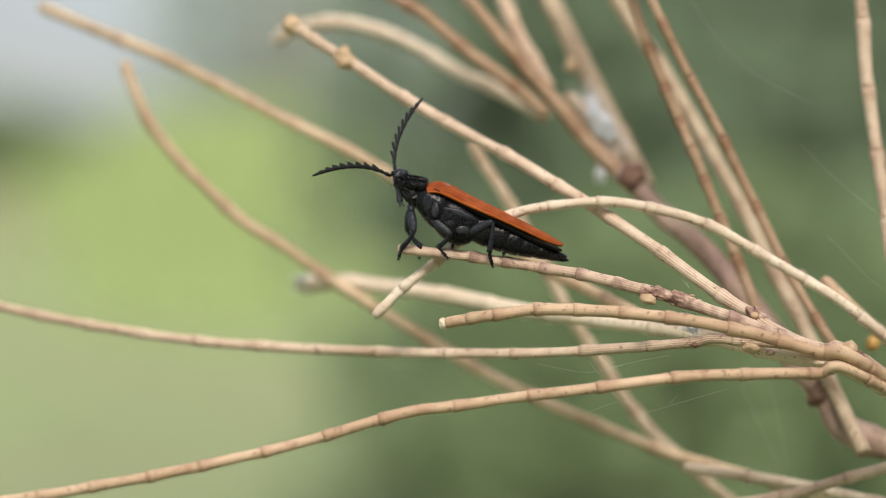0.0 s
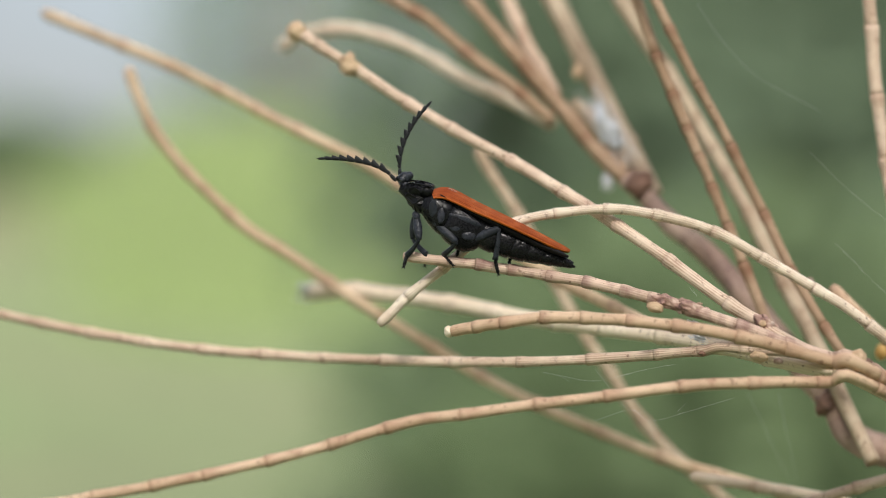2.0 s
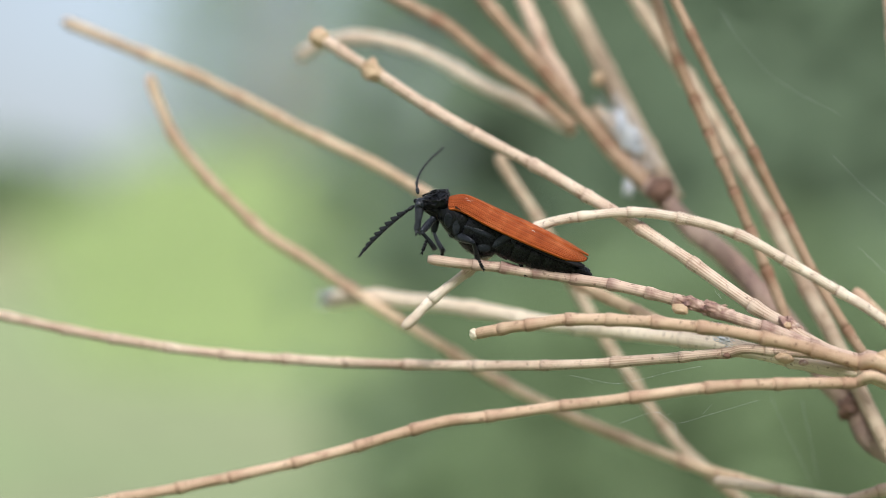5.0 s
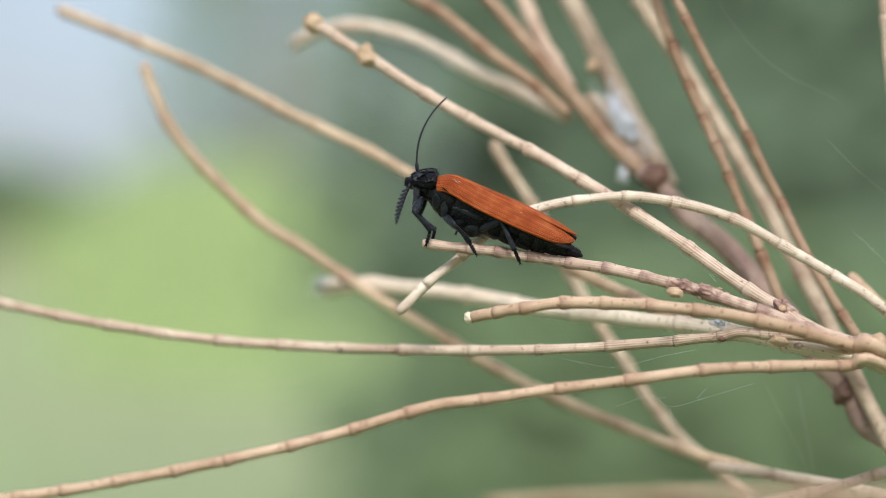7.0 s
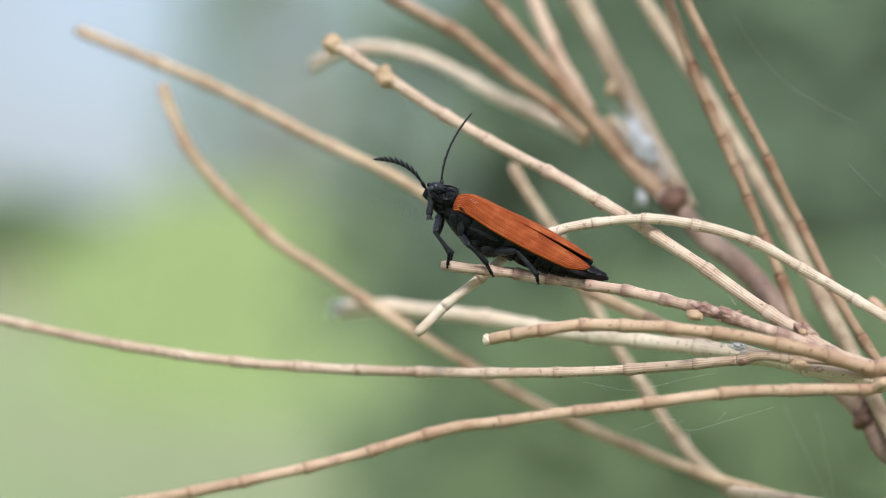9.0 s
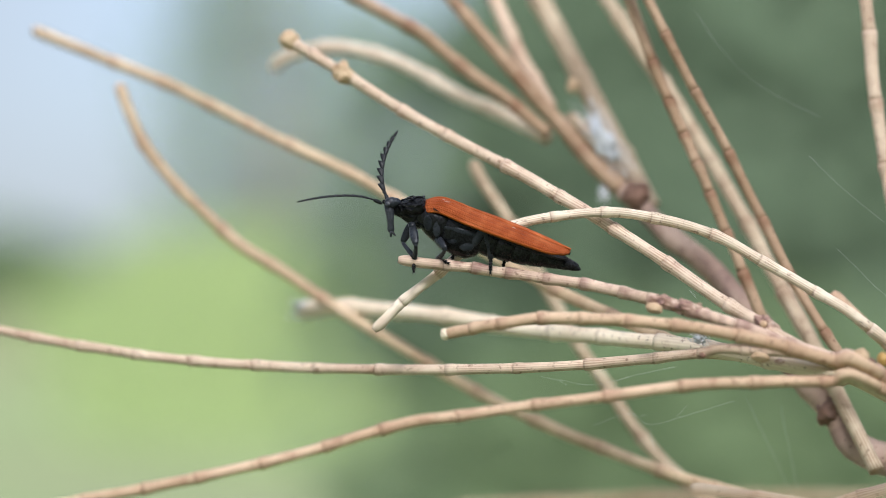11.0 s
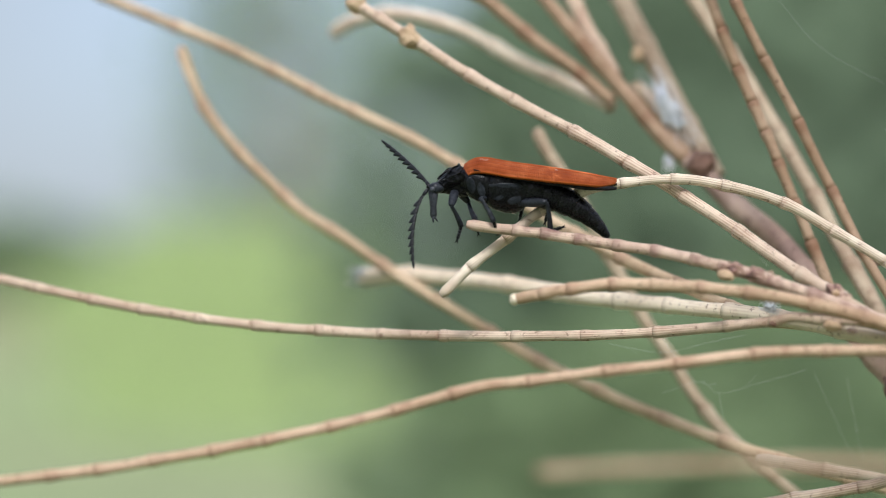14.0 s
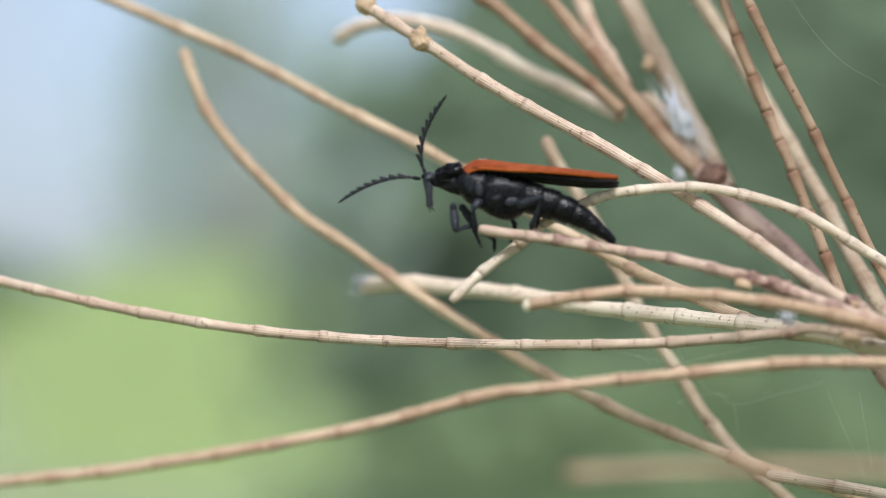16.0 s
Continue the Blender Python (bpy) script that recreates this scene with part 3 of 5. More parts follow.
UPPER_NODES = [-28.2, -24.2, -20.4, -17.2, -13.6, -9.2, -5.6, -1.0, 3.4, 7.0, 11.0]
FLANK_NODES = [15.5, 17.6, 20.0, 22.4, 24.4, 26.7]
RUST_NODES = [14.6, 15.7, 16.8, 17.8, 18.7, 19.8, 20.9]

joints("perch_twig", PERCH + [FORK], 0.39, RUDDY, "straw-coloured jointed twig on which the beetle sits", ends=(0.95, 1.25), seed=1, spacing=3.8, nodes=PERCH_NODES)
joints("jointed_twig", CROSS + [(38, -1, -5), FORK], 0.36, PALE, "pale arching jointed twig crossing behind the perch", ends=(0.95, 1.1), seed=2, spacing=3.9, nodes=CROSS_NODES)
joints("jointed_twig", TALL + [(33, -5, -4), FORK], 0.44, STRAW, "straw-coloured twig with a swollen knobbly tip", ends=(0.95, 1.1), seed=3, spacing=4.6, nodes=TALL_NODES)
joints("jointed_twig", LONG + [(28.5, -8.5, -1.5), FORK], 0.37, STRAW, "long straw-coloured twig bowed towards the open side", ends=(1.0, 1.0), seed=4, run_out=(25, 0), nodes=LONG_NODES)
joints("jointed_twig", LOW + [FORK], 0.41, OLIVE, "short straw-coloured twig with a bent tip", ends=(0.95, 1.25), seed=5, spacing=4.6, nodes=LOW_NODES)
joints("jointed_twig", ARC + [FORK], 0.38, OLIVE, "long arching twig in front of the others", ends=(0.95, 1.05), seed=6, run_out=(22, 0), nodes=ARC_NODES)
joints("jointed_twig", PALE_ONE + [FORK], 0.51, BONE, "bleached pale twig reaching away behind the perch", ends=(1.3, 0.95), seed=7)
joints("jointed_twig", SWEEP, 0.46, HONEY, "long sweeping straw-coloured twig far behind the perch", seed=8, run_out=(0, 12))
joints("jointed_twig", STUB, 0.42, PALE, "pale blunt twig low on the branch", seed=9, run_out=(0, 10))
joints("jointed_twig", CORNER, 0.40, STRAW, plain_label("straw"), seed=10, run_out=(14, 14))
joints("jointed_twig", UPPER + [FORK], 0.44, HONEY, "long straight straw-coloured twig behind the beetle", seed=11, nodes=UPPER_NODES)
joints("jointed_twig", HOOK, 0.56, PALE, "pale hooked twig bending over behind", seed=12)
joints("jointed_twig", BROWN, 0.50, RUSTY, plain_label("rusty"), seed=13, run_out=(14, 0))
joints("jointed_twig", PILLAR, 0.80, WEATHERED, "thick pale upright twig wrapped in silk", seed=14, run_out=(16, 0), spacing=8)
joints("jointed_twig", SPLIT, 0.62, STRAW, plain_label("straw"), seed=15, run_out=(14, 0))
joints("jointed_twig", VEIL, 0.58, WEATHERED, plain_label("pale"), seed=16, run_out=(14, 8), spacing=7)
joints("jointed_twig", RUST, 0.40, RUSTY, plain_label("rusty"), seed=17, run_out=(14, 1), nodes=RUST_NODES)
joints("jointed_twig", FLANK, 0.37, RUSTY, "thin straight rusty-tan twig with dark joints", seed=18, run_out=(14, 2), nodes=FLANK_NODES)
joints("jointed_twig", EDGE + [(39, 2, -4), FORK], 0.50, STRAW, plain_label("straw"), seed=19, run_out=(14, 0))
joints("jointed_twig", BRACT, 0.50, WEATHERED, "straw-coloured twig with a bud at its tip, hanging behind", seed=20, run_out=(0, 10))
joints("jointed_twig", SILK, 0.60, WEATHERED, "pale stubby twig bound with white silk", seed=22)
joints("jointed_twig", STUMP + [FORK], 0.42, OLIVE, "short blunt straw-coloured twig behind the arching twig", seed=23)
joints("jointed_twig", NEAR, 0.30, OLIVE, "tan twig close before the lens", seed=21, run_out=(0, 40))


def main_branch():
    """The woody stem from which the branchlets spring, running on to the shade tree's trunk."""
    root = tagged(new("branch"), "dead brown woody branch with knotted bark", "branch")
    root.location = P(*FORK)
    upper = [P(*p) for p in STEM]
    upper = [upper[0] + (upper[0] - upper[1]).normalized() * 0.018] + upper + [P(*FORK)]
    line = [p - root.location for p in spline(upper, 0.7 * MM)]
    bm = bmesh.new()
    layer = bm.verts.layers.float.new("along")
    radii, marks = [], []
    for i, p in enumerate(line):
        s = i / len(line)
        radii.append(MM * (0.58 + 0.85 * s * s) * (1 + 0.16 * noise.noise(p * 420) + 0.14 * max(0, math.sin(i * 0.55)) ** 6))
        marks.append((i * 0.09) % 1.0)
    cut = min(range(len(line)), key=lambda i: (line[i] + root.location - P(13.2, 12.0, 12.5)).length)
    sleeve(bm, line[cut - 1:], radii[cut - 1:], 20, 0.04, layer, marks[cut - 1:])
    part("stem", bm, WOODY, root)
    bm = bmesh.new()
    layer, groove = bm.verts.layers.float.new("along"), bm.verts.layers.float.new("groove")
    sleeve(bm, line[:cut], [q * 0.86 for q in radii[:cut]], 24, 0.04, layer, marks[:cut], groove=groove)
    part("side_shoot", bm, RUSTY, root, "tan-brown upper shoot of the branch")
    bm = bmesh.new()
    layer = bm.verts.layers.float.new("along")
    limb = spline([Vector((0, 0, 0)), Vector((0.10, 0.01, -0.02)), Vector((0.45, -0.2, 0.0)), Vector((0.85, -1.25, 0.15)), Vector((0.91, -2.9, 0.4))], 0.03)
    sleeve(bm, limb, [0.0016 + 0.024 * (i / len(limb)) ** 1.3 for i in range(len(limb))], 14, 0.03, layer, [(i * 0.13) % 1 for i in range(len(limb))])
    part("limb", bm, WOODY, root)
    return root


main_branch()


# ---- the beetle ----
def lofted(bm, stations, sides=20, power=2.3, wobble=0.0, seed=0.0):
    """Skin over oval cross-sections (x, centre height, half width, half height), in millimetres."""
    rings = []
    for x, zc, w, h in stations:
        ring = []
        for k in range(sides):
            a = 2 * math.pi * k / sides
            c, s = math.cos(a), math.sin(a)
            y = math.copysign(abs(c) ** (2 / power), c) * w
            z = math.copysign(abs(s) ** (2 / power), s) * h
            v = Vector((x, y, zc + z))
            if wobble:
                v += Vector((0, c, s)) * wobble * noise.noise(v * 2.1 + Vector((seed, 0, 0)))
            ring.append(bm.verts.new(v * MM))
        rings.append(ring)
    for a, b in zip(rings, rings[1:]):
        for k in range(sides):
            bm.faces.new((a[k], a[(k + 1) % sides], b[(k + 1) % sides], b[k]))
    bm.faces.new(list(reversed(rings[0])))
    bm.faces.new(rings[-1])
    bmesh.ops.recalc_face_normals(bm, faces=bm.faces)


beetle = tagged(new("beetle"), "black net-winged beetle with orange wing cases on a twig", "beetle")
moving = {}


def thorax():
    """Middle and hind rings of the trunk, parted by sutures, with flat side plates."""
    bm = bmesh.new()
    lofted(bm, [(0.55, -0.3, 0.5, 0.5), (0.2, -0.35, 0.9, 0.8), (-0.6, -0.55, 1.13, 1.12), (-1.3, -0.66, 1.22, 1.32), (-1.72, -0.70, 1.2, 1.36), (-1.84, -0.70, 1.05, 1.2)], 36, 2.4, 0.02, 1)
    part("mesothorax", bm, BLACK, beetle)
    bm = bmesh.new()
    lofted(bm, [(-1.70, -0.72, 1.0, 1.2), (-1.84, -0.73, 1.2, 1.40), (-2.3, -0.80, 1.27, 1.54), (-3.1, -0.88, 1.26, 1.62), (-3.8, -0.88, 1.2, 1.58), (-4.4, -0.72, 1.13, 1.32), (-4.8, -0.55, 0.8, 0.95)], 36, 2.4, 0.02, 2)
    part("metathorax", bm, BLACK, beetle)
    for x, z, rx, rz, tilt in ((-0.55, -0.55, 0.30, 0.62, 0.35), (-1.25, -0.65, 0.28, 0.72, 0.30), (-2.9, -0.35, 1.25, 0.26, 0.10), (-2.6, -1.0, 0.60, 0.36, 0.45), (-3.6, -1.2, 0.55, 0.40, 0.2)):
        for side in (1, -1):
            bm = bmesh.new()
            blob(bm, Vector((x, side * 1.14, z)) * MM, (rx * MM, 0.12 * MM, rz * MM), Euler((side * 0.16 * (1 if z < -0.6 else -1), tilt, 0)).to_matrix(), 28, 16, 0.03, x)
            part("flank_plate", bm, SLATE, beetle)


def pronotum():
    bm = bmesh.new()
    lofted(bm, [(0.0, 0.36, 0.86, 0.50), (0.25, 0.40, 1.06, 0.58), (0.85, 0.32, 0.98, 0.58), (1.4, 0.18, 0.78, 0.52), (1.85, 0.06, 0.56, 0.42), (2.05, 0.02, 0.38, 0.32)], 24, 2.2, 0.06, 4)
    shield = part("pronotum", bm, RIDGED, beetle)
    moving["pronotum"] = shield
    for pts in ([(0.2, 0, 1.02), (0.9, 0, 0.95), (1.6, 0, 0.74), (2.0, 0, 0.5)], [(0.25, 0.95, 0.75), (0.6, 1.05, 0.72), (1.2, 0.9, 0.62), (1.9, 0.5, 0.42)],
                [(0.25, -0.95, 0.75), (0.6, -1.05, 0.72), (1.2, -0.9, 0.62), (1.9, -0.5, 0.42)], [(0.22, 1.0, 0.8), (0.15, 0.5, 1.0), (0.15, -0.5, 1.0), (0.22, -1.0, 0.8)],
                [(0.7, 0, 0.98), (1.0, 0.45, 0.9), (1.5, 0.7, 0.6)], [(0.7, 0, 0.98), (1.0, -0.45, 0.9), (1.5, -0.7, 0.6)]):
        bm = bmesh.new()
        line = spline([Vector(p) * MM for p in pts], 0.12 * MM)
        sleeve(bm, line, [0.065 * MM] * len(line), 8)
        part("keel", bm, RIDGED, shield)
    bm = bmesh.new()
    lofted(bm, [(-0.1, -0.5, 0.72, 0.70), (0.5, -0.52, 0.76, 0.74), (1.1, -0.38, 0.64, 0.62), (1.7, -0.14, 0.46, 0.46), (2.3, 0.0, 0.34, 0.34)], 20, 2.2, 0.06, 9)
    part("prosternum", bm, RIDGED, shield)


def head():
    """Its own space: antennal sockets at the origin, +x along the snout, +z to the brow."""
    ob = None
    bm = bmesh.new()
    blob(bm, Vector((0.10, 0, -0.42)) * MM, (0.42 * MM, 0.50 * MM, 0.52 * MM), None, 18, 12, 0.10, 2)
    blob(bm, Vector((0.12, 0, -0.72)) * MM, (0.34 * MM, 0.40 * MM, 0.42 * MM), None, 14, 9, 0.1, 5)
    ob = part("head", bm, SLATE, beetle)
    bm = bmesh.new()
    line = [Vector((0.2, 0, -0.28)) * MM, Vector((0.85, 0, -0.22)) * MM, Vector((1.42, 0, -0.16)) * MM, Vector((1.95, 0, -0.10)) * MM, Vector((2.15, 0, -0.1)) * MM]
    sleeve(bm, line, [0.38 * MM, 0.30 * MM, 0.22 * MM, 0.26 * MM, 0.16 * MM], 14)
    part("snout", bm, FACE, ob, "pale slate-grey tapering snout")
    rnd = random.Random(17)
    bm = bmesh.new()
    for _ in range(44):
        x, a = rnd.uniform(0.05, 1.9), rnd.uniform(0, 2 * math.pi)
        r = 0.36 - 0.09 * x
        foot = Vector((x, r * math.cos(a), -0.28 + 0.09 * x + r * math.sin(a)))
        out = Vector((rnd.uniform(0.05, 0.3), math.cos(a) * 0.13, math.sin(a) * 0.13)) * rnd.uniform(0.3, 0.7)
        sleeve(bm, [foot * MM, (foot + out * 0.5) * MM, (foot + out) * MM], [0.012 * MM, 0.009 * MM, 0.003 * MM], 4)
    part("face_hair", bm, EYE_MAT, ob, "fine grey hairs on the face")
    for side in (1, -1):
        bm = bmesh.new()
        blob(bm, Vector((0.16, side * 0.40, -0.28)) * MM, (0.20 * MM, 0.16 * MM, 0.21 * MM), None, 20, 14)
        part("eye", bm, EYE_MAT, ob, "bulging grey eye")
        for k, (dx, dz, sp) in enumerate(((2.36, -0.02, 0.2), (2.32, -0.34, 0.14))):
            bm = bmesh.new()
            line = [Vector((2.0, side * 0.08, -0.1)) * MM, Vector((2.2, side * (0.1 + sp * 0.6), (dz - 0.1) / 2)) * MM, Vector((dx + 0.1, side * sp, dz)) * MM]
            sleeve(bm, line, [0.07 * MM, 0.06 * MM, 0.03 * MM], 7)
            part("palp", bm, FACE, ob)
        bm = bmesh.new()
        blob(bm, Vector((-0.05, side * 0.17, 0.0)) * MM, (0.17 * MM, 0.15 * MM, 0.17 * MM))
        part("socket", bm, BLACK, ob)
    moving["head"] = ob


def elytron(side):
    """One wing case, hinged at the shoulder; a thin curved plate with ribs and a rim."""
    nx, ny = 110, 40
    bm = bmesh.new()
    net = bm.verts.layers.float_vector.new("net")
    top, low = [], []
    for i in range(nx + 1):
        s = 1 - (1 - i / nx) ** 1.3
        x = -10.75 * s + 0.12
        tip = math.sqrt(max(0.0, 1 - max(0, (s - 0.84) / 0.16) ** 2))
        half = 0.86 + 0.80 * math.sin(min(1, s / 0.58) * math.pi / 2)
        half *= 1 - 0.36 * max(0, (s - 0.58) / 0.42) ** 1.7
        half *= 1 - max(0, (0.06 - s) / 0.06) ** 2 * 0.30
        opened = max(0, min(1, (s - 0.35) / 0.5))
        inner = 0.10 * opened * opened + max(0, (s - 0.9) / 0.1) ** 2 * 0.22
        half = inner + (half - inner) * max(0.06, tip)
        drop = 0.95 * (1 - 0.55 * s) * (0.12 + 0.88 * tip)
        rt, rl = [], []
        for j in range(ny + 1):
            u = j / ny
            y = inner + (half - inner) * math.sin(u * math.pi / 2 * 0.94) / math.sin(math.pi / 2 * 0.94)
            z = 1.12 - drop * (1 - math.cos(u * math.pi / 2 * 0.94))
            z += 0.14 * math.sin(s * math.pi) + 0.13 * math.exp(-((s - 0.13) / 0.13) ** 2) - 0.50 * max(0, (0.12 - s) / 0.12) ** 2
            rib = 0.024 * max(0, math.cos(u * 4.3 * 2 * math.pi)) ** 3 + (0.05 if u > 0.95 or u < 0.03 else 0)
            rib *= min(1, s / 0.05) * max(0.2, tip)
            z += rib
            v = bm.verts.new(Vector((x, side * y, z)) * MM)
            v[net] = (s, u, 0)
            rt.append(v)
            w = bm.verts.new(Vector((x, side * (y - 0.02), z - rib - 0.09)) * MM)
            w[net] = (s, u, 0)
            rl.append(w)
        top.append(rt)
        low.append(rl)
    for i in range(nx):
        for j in range(ny):
            bm.faces.new((top[i][j], top[i + 1][j], top[i + 1][j + 1], top[i][j + 1]))
            bm.faces.new((low[i][j + 1], low[i + 1][j + 1], low[i + 1][j], low[i][j]))
        bm.faces.new((top[i][0], low[i][0], low[i + 1][0], top[i + 1][0]))
        bm.faces.new((top[i + 1][ny], low[i + 1][ny], low[i][ny], top[i][ny]))
    for j in range(ny):
        bm.faces.new((top[0][j + 1], low[0][j + 1], low[0][j], top[0][j]))
        bm.faces.new((top[nx][j], low[nx][j], low[nx][j + 1], top[nx][j + 1]))
    bmesh.ops.recalc_face_normals(bm, faces=bm.faces)
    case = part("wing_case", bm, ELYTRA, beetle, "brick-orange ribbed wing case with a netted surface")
    moving[("wing_case", side)] = case
    if side > 0:
        for k, (x, y) in enumerate(((-0.9, 0.35), (-1.15, 0.5), (-1.3, 0.3), (-6.2, 0.4))):
            bm = bmesh.new()
            line = spline([Vector((x, y, 1.12)) * MM, Vector((x - 0.12, y + 0.1, 1.32)) * MM, Vector((x - 0.3, y + 0.02 * k, 1.22)) * MM], 0.06 * MM)
            sleeve(bm, line, [0.011 * MM] * len(line), 5)
            part("stray_hair", bm, WEB, case, "tiny white fibre caught on the wing case")
    bm = bmesh.new()
    lofted(bm, [(-0.6, 0.55, 0.4, 0.1), (-3, 0.48, 0.62, 0.18), (-6, 0.46, 0.70, 0.24), (-8.6, 0.50, 0.66, 0.24), (-10.0, 0.56, 0.5, 0.18), (-10.7, 0.6, 0.22, 0.08)], 14, 2.0, 0.10, 3 + side)
    for v in bm.verts:
        v.co.y += side * 0.68 * MM
    wing = part("hind_wing", bm, WING, beetle, "folded sooty black hind wing")
    moving[("hind_wing", side)] = wing


SEGMENTS = [(-4.3, -0.62, 1.1, 1.08), (-5.5, -0.62, 1.12, 1.05), (-6.7, -0.54, 1.08, 0.98), (-7.85, -0.42, 1.0, 0.87), (-8.9, -0.28, 0.88, 0.69), (-9.85, -0.17, 0.70, 0.52), (-10.6, -0.08, 0.5, 0.38), (-11.2, -0.02, 0.28, 0.24)]


def abdomen():
    """Seven overlapping rings, each in a space that hinges at its front edge."""
    made = []
    for i, (a, b) in enumerate(zip(SEGMENTS, SEGMENTS[1:])):
        bm = bmesh.new()
        x0, z0, w0, h0 = a
        x1, z1, w1, h1 = b
        n = 5
        st = [(0.25, 0, w0 * 0.82, h0 * 0.82)]
        for k in range(n + 1):
            s = k / n
            swell = 0.95 + 0.04 * math.sin(s * math.pi) + 0.10 * s
            st.append(((x1 - x0) * s, (z1 - z0) * s, (w0 + (w1 - w0) * s) * swell, (h0 + (h1 - h0) * s) * swell))
        st.append(((x1 - x0) * 1.05, z1 - z0, w1 * 1.03, h1 * 1.03))
        st.append(((x1 - x0) * 1.04, z1 - z0, w1 * 0.88, h1 * 0.88))
        lofted(bm, st, 32, 2.5, 0.02, i)
        ring = part("abdomen_ring", bm, RING, beetle)
        made.append(ring)
        for side in (1, -1):
            if i < 6:
                bm = bmesh.new()
                mid = ((x1 - x0) * 0.52, side * (w0 + w1) * 0.485, (z1 - z0) * 0.5 - h0 * 0.05)
                blob(bm, Vector(mid) * MM, (abs(x1 - x0) * 0.40 * MM, 0.085 * MM, h0 * 0.36 * MM), Euler((0, 0.08, 0)).to_matrix(), 20, 12, 0.06, i)
                part("side_plate", bm, RING, ring)
    bm = bmesh.new()
    for side in (1, -1):
        blob(bm, Vector((-0.55, side * 0.12, 0)) * MM, (0.34 * MM, 0.10 * MM, 0.13 * MM), Euler((0, 0.1, side * 0.15)).to_matrix(), 10, 7)
    part("tail_tip", bm, RING, made[-1])
    moving["abdomen"] = made


ANT = [0.64, 0.23, 0.64, 0.62, 0.61, 0.59, 0.57, 0.55, 0.53, 0.50, 0.66]


def antenna(key):
    """A saw-toothed feeler: the first joint carries ten flat pieces that move on it."""
    bm = bmesh.new()
    line = [Vector((x, 0, 0)) * MM for x in (0, 0.15, 0.4, 0.62)]
    sleeve(bm, line, [0.09 * MM, 0.13 * MM, 0.15 * MM, 0.10 * MM], 10)
    base = part("antenna", bm, HORN, beetle, "saw-toothed jet-black antenna")
    pieces = []
    for k, length in enumerate(ANT[1:]):
        bm = bmesh.new()
        tooth = (0.06, 0.24, 0.27, 0.27, 0.26, 0.24, 0.21, 0.15, 0.07, 0.03)[k]
        prof = [(0.0, -0.09, 0.10), (0.3, -0.11, 0.11 + tooth * 0.30), (0.7, -0.12, 0.12 + tooth * 0.72), (0.98, -0.11, 0.12 + tooth * 0.98), (1.14, 0.08, 0.10 + tooth * 1.12)]
        if k == 9:
            prof = [(0.0, -0.06, 0.06), (0.3, -0.10, 0.12), (0.7, -0.08, 0.09), (1.0, -0.02, 0.02)]
        rings = []
        for s, lo, hi in prof:
            th = 0.055 if s < 1 else 0.03
            rings.append([bm.verts.new(Vector((s * length, y, z)) * MM) for y, z in ((0, lo), (th, lo * 0.5 + hi * 0.1), (th, lo * 0.2 + hi * 0.6), (0, hi), (-th, lo * 0.2 + hi * 0.6), (-th, lo * 0.5 + hi * 0.1))])
        for a, b in zip(rings, rings[1:]):
            for q in range(6):
                bm.faces.new((a[q], a[(q + 1) % 6], b[(q + 1) % 6], b[q]))
        bm.faces.new(list(reversed(rings[0])))
        bm.faces.new(rings[-1])
        bmesh.ops.recalc_face_normals(bm, faces=bm.faces)
        pieces.append(part("antenna_joint", bm, HORN, base))
    moving[key] = (base, pieces)


LEGS = {   # hip place, femur, tibia, knee direction in the body's space
    "front": ((0.55, 0.55, -1.15), 1.75, 1.80, (0.25, 1.0, 0.2)),
    "middle": ((-1.5, 0.85, -1.5), 2.1, 1.85, (-0.4, 0.9, 0.5)),
    "hind": ((-3.9, 0.85, -1.5), 2.2, 2.3, (-0.8, 0.7, 0.9)),
}


def leg(which, side):
    hip, lf, lt, _ = LEGS[which]
    bm = bmesh.new()
    n = 8
    line = [Vector((lf * k / n, 0, 0)) * MM for k in range(n + 1)]
    sleeve(bm, line, [MM * (0.14 + 0.19 * math.sin(math.pi * min(1, 0.10 + 0.85 * k / n)) ** 0.8) for k in range(n + 1)], 12)
    for v in bm.verts:
        v.co.z *= 0.7
    blob(bm, Vector((0, 0, 0)), (0.34 * MM, 0.28 * MM, 0.26 * MM), None, 12, 8)
    femur = part("leg", bm, SLATE, beetle, "slate-black jointed leg")
    bm = bmesh.new()
    line = [Vector((lt * k / n, 0.05 * math.sin(math.pi * k / n), 0)) * MM for k in range(n + 1)]
    sleeve(bm, line, [MM * (0.13 + 0.09 * (k / n)) for k in range(n + 1)], 10)
    for v in bm.verts:
        v.co.z *= 0.75
    tibia = part("shin", bm, SLATE, femur)
    bm = bmesh.new()
    for k in range(4):
        x = 0.22 * k
        sleeve(bm, [Vector((x, 0, 0)) * MM, Vector((x + 0.12, 0, -0.01)) * MM, Vector((x + 0.23, 0, -0.05)) * MM], [0.07 * MM, 0.13 * MM, 0.15 * MM], 8)
    sleeve(bm, [Vector((0.85, 0, 0)) * MM, Vector((1.15, 0, -0.03)) * MM], [0.06 * MM, 0.09 * MM], 8)
    for y in (1, -1):
        sleeve(bm, [Vector((1.12, y * 0.04, -0.02)) * MM, Vector((1.22, y * 0.09, -0.03)) * MM, Vector((1.25, y * 0.11, -0.10)) * MM], [0.035 * MM, 0.03 * MM, 0.012 * MM], 6)
    foot = part("foot", bm, BLACK, femur)
    moving[("leg", which, side)] = (femur, tibia, foot)


thorax()
pronotum()
head()
for s in (1, -1):
    elytron(s)
abdomen()
antenna("antenna_a")
antenna("antenna_b")
for w in LEGS:
    for s in (1, -1):
        leg(w, s)

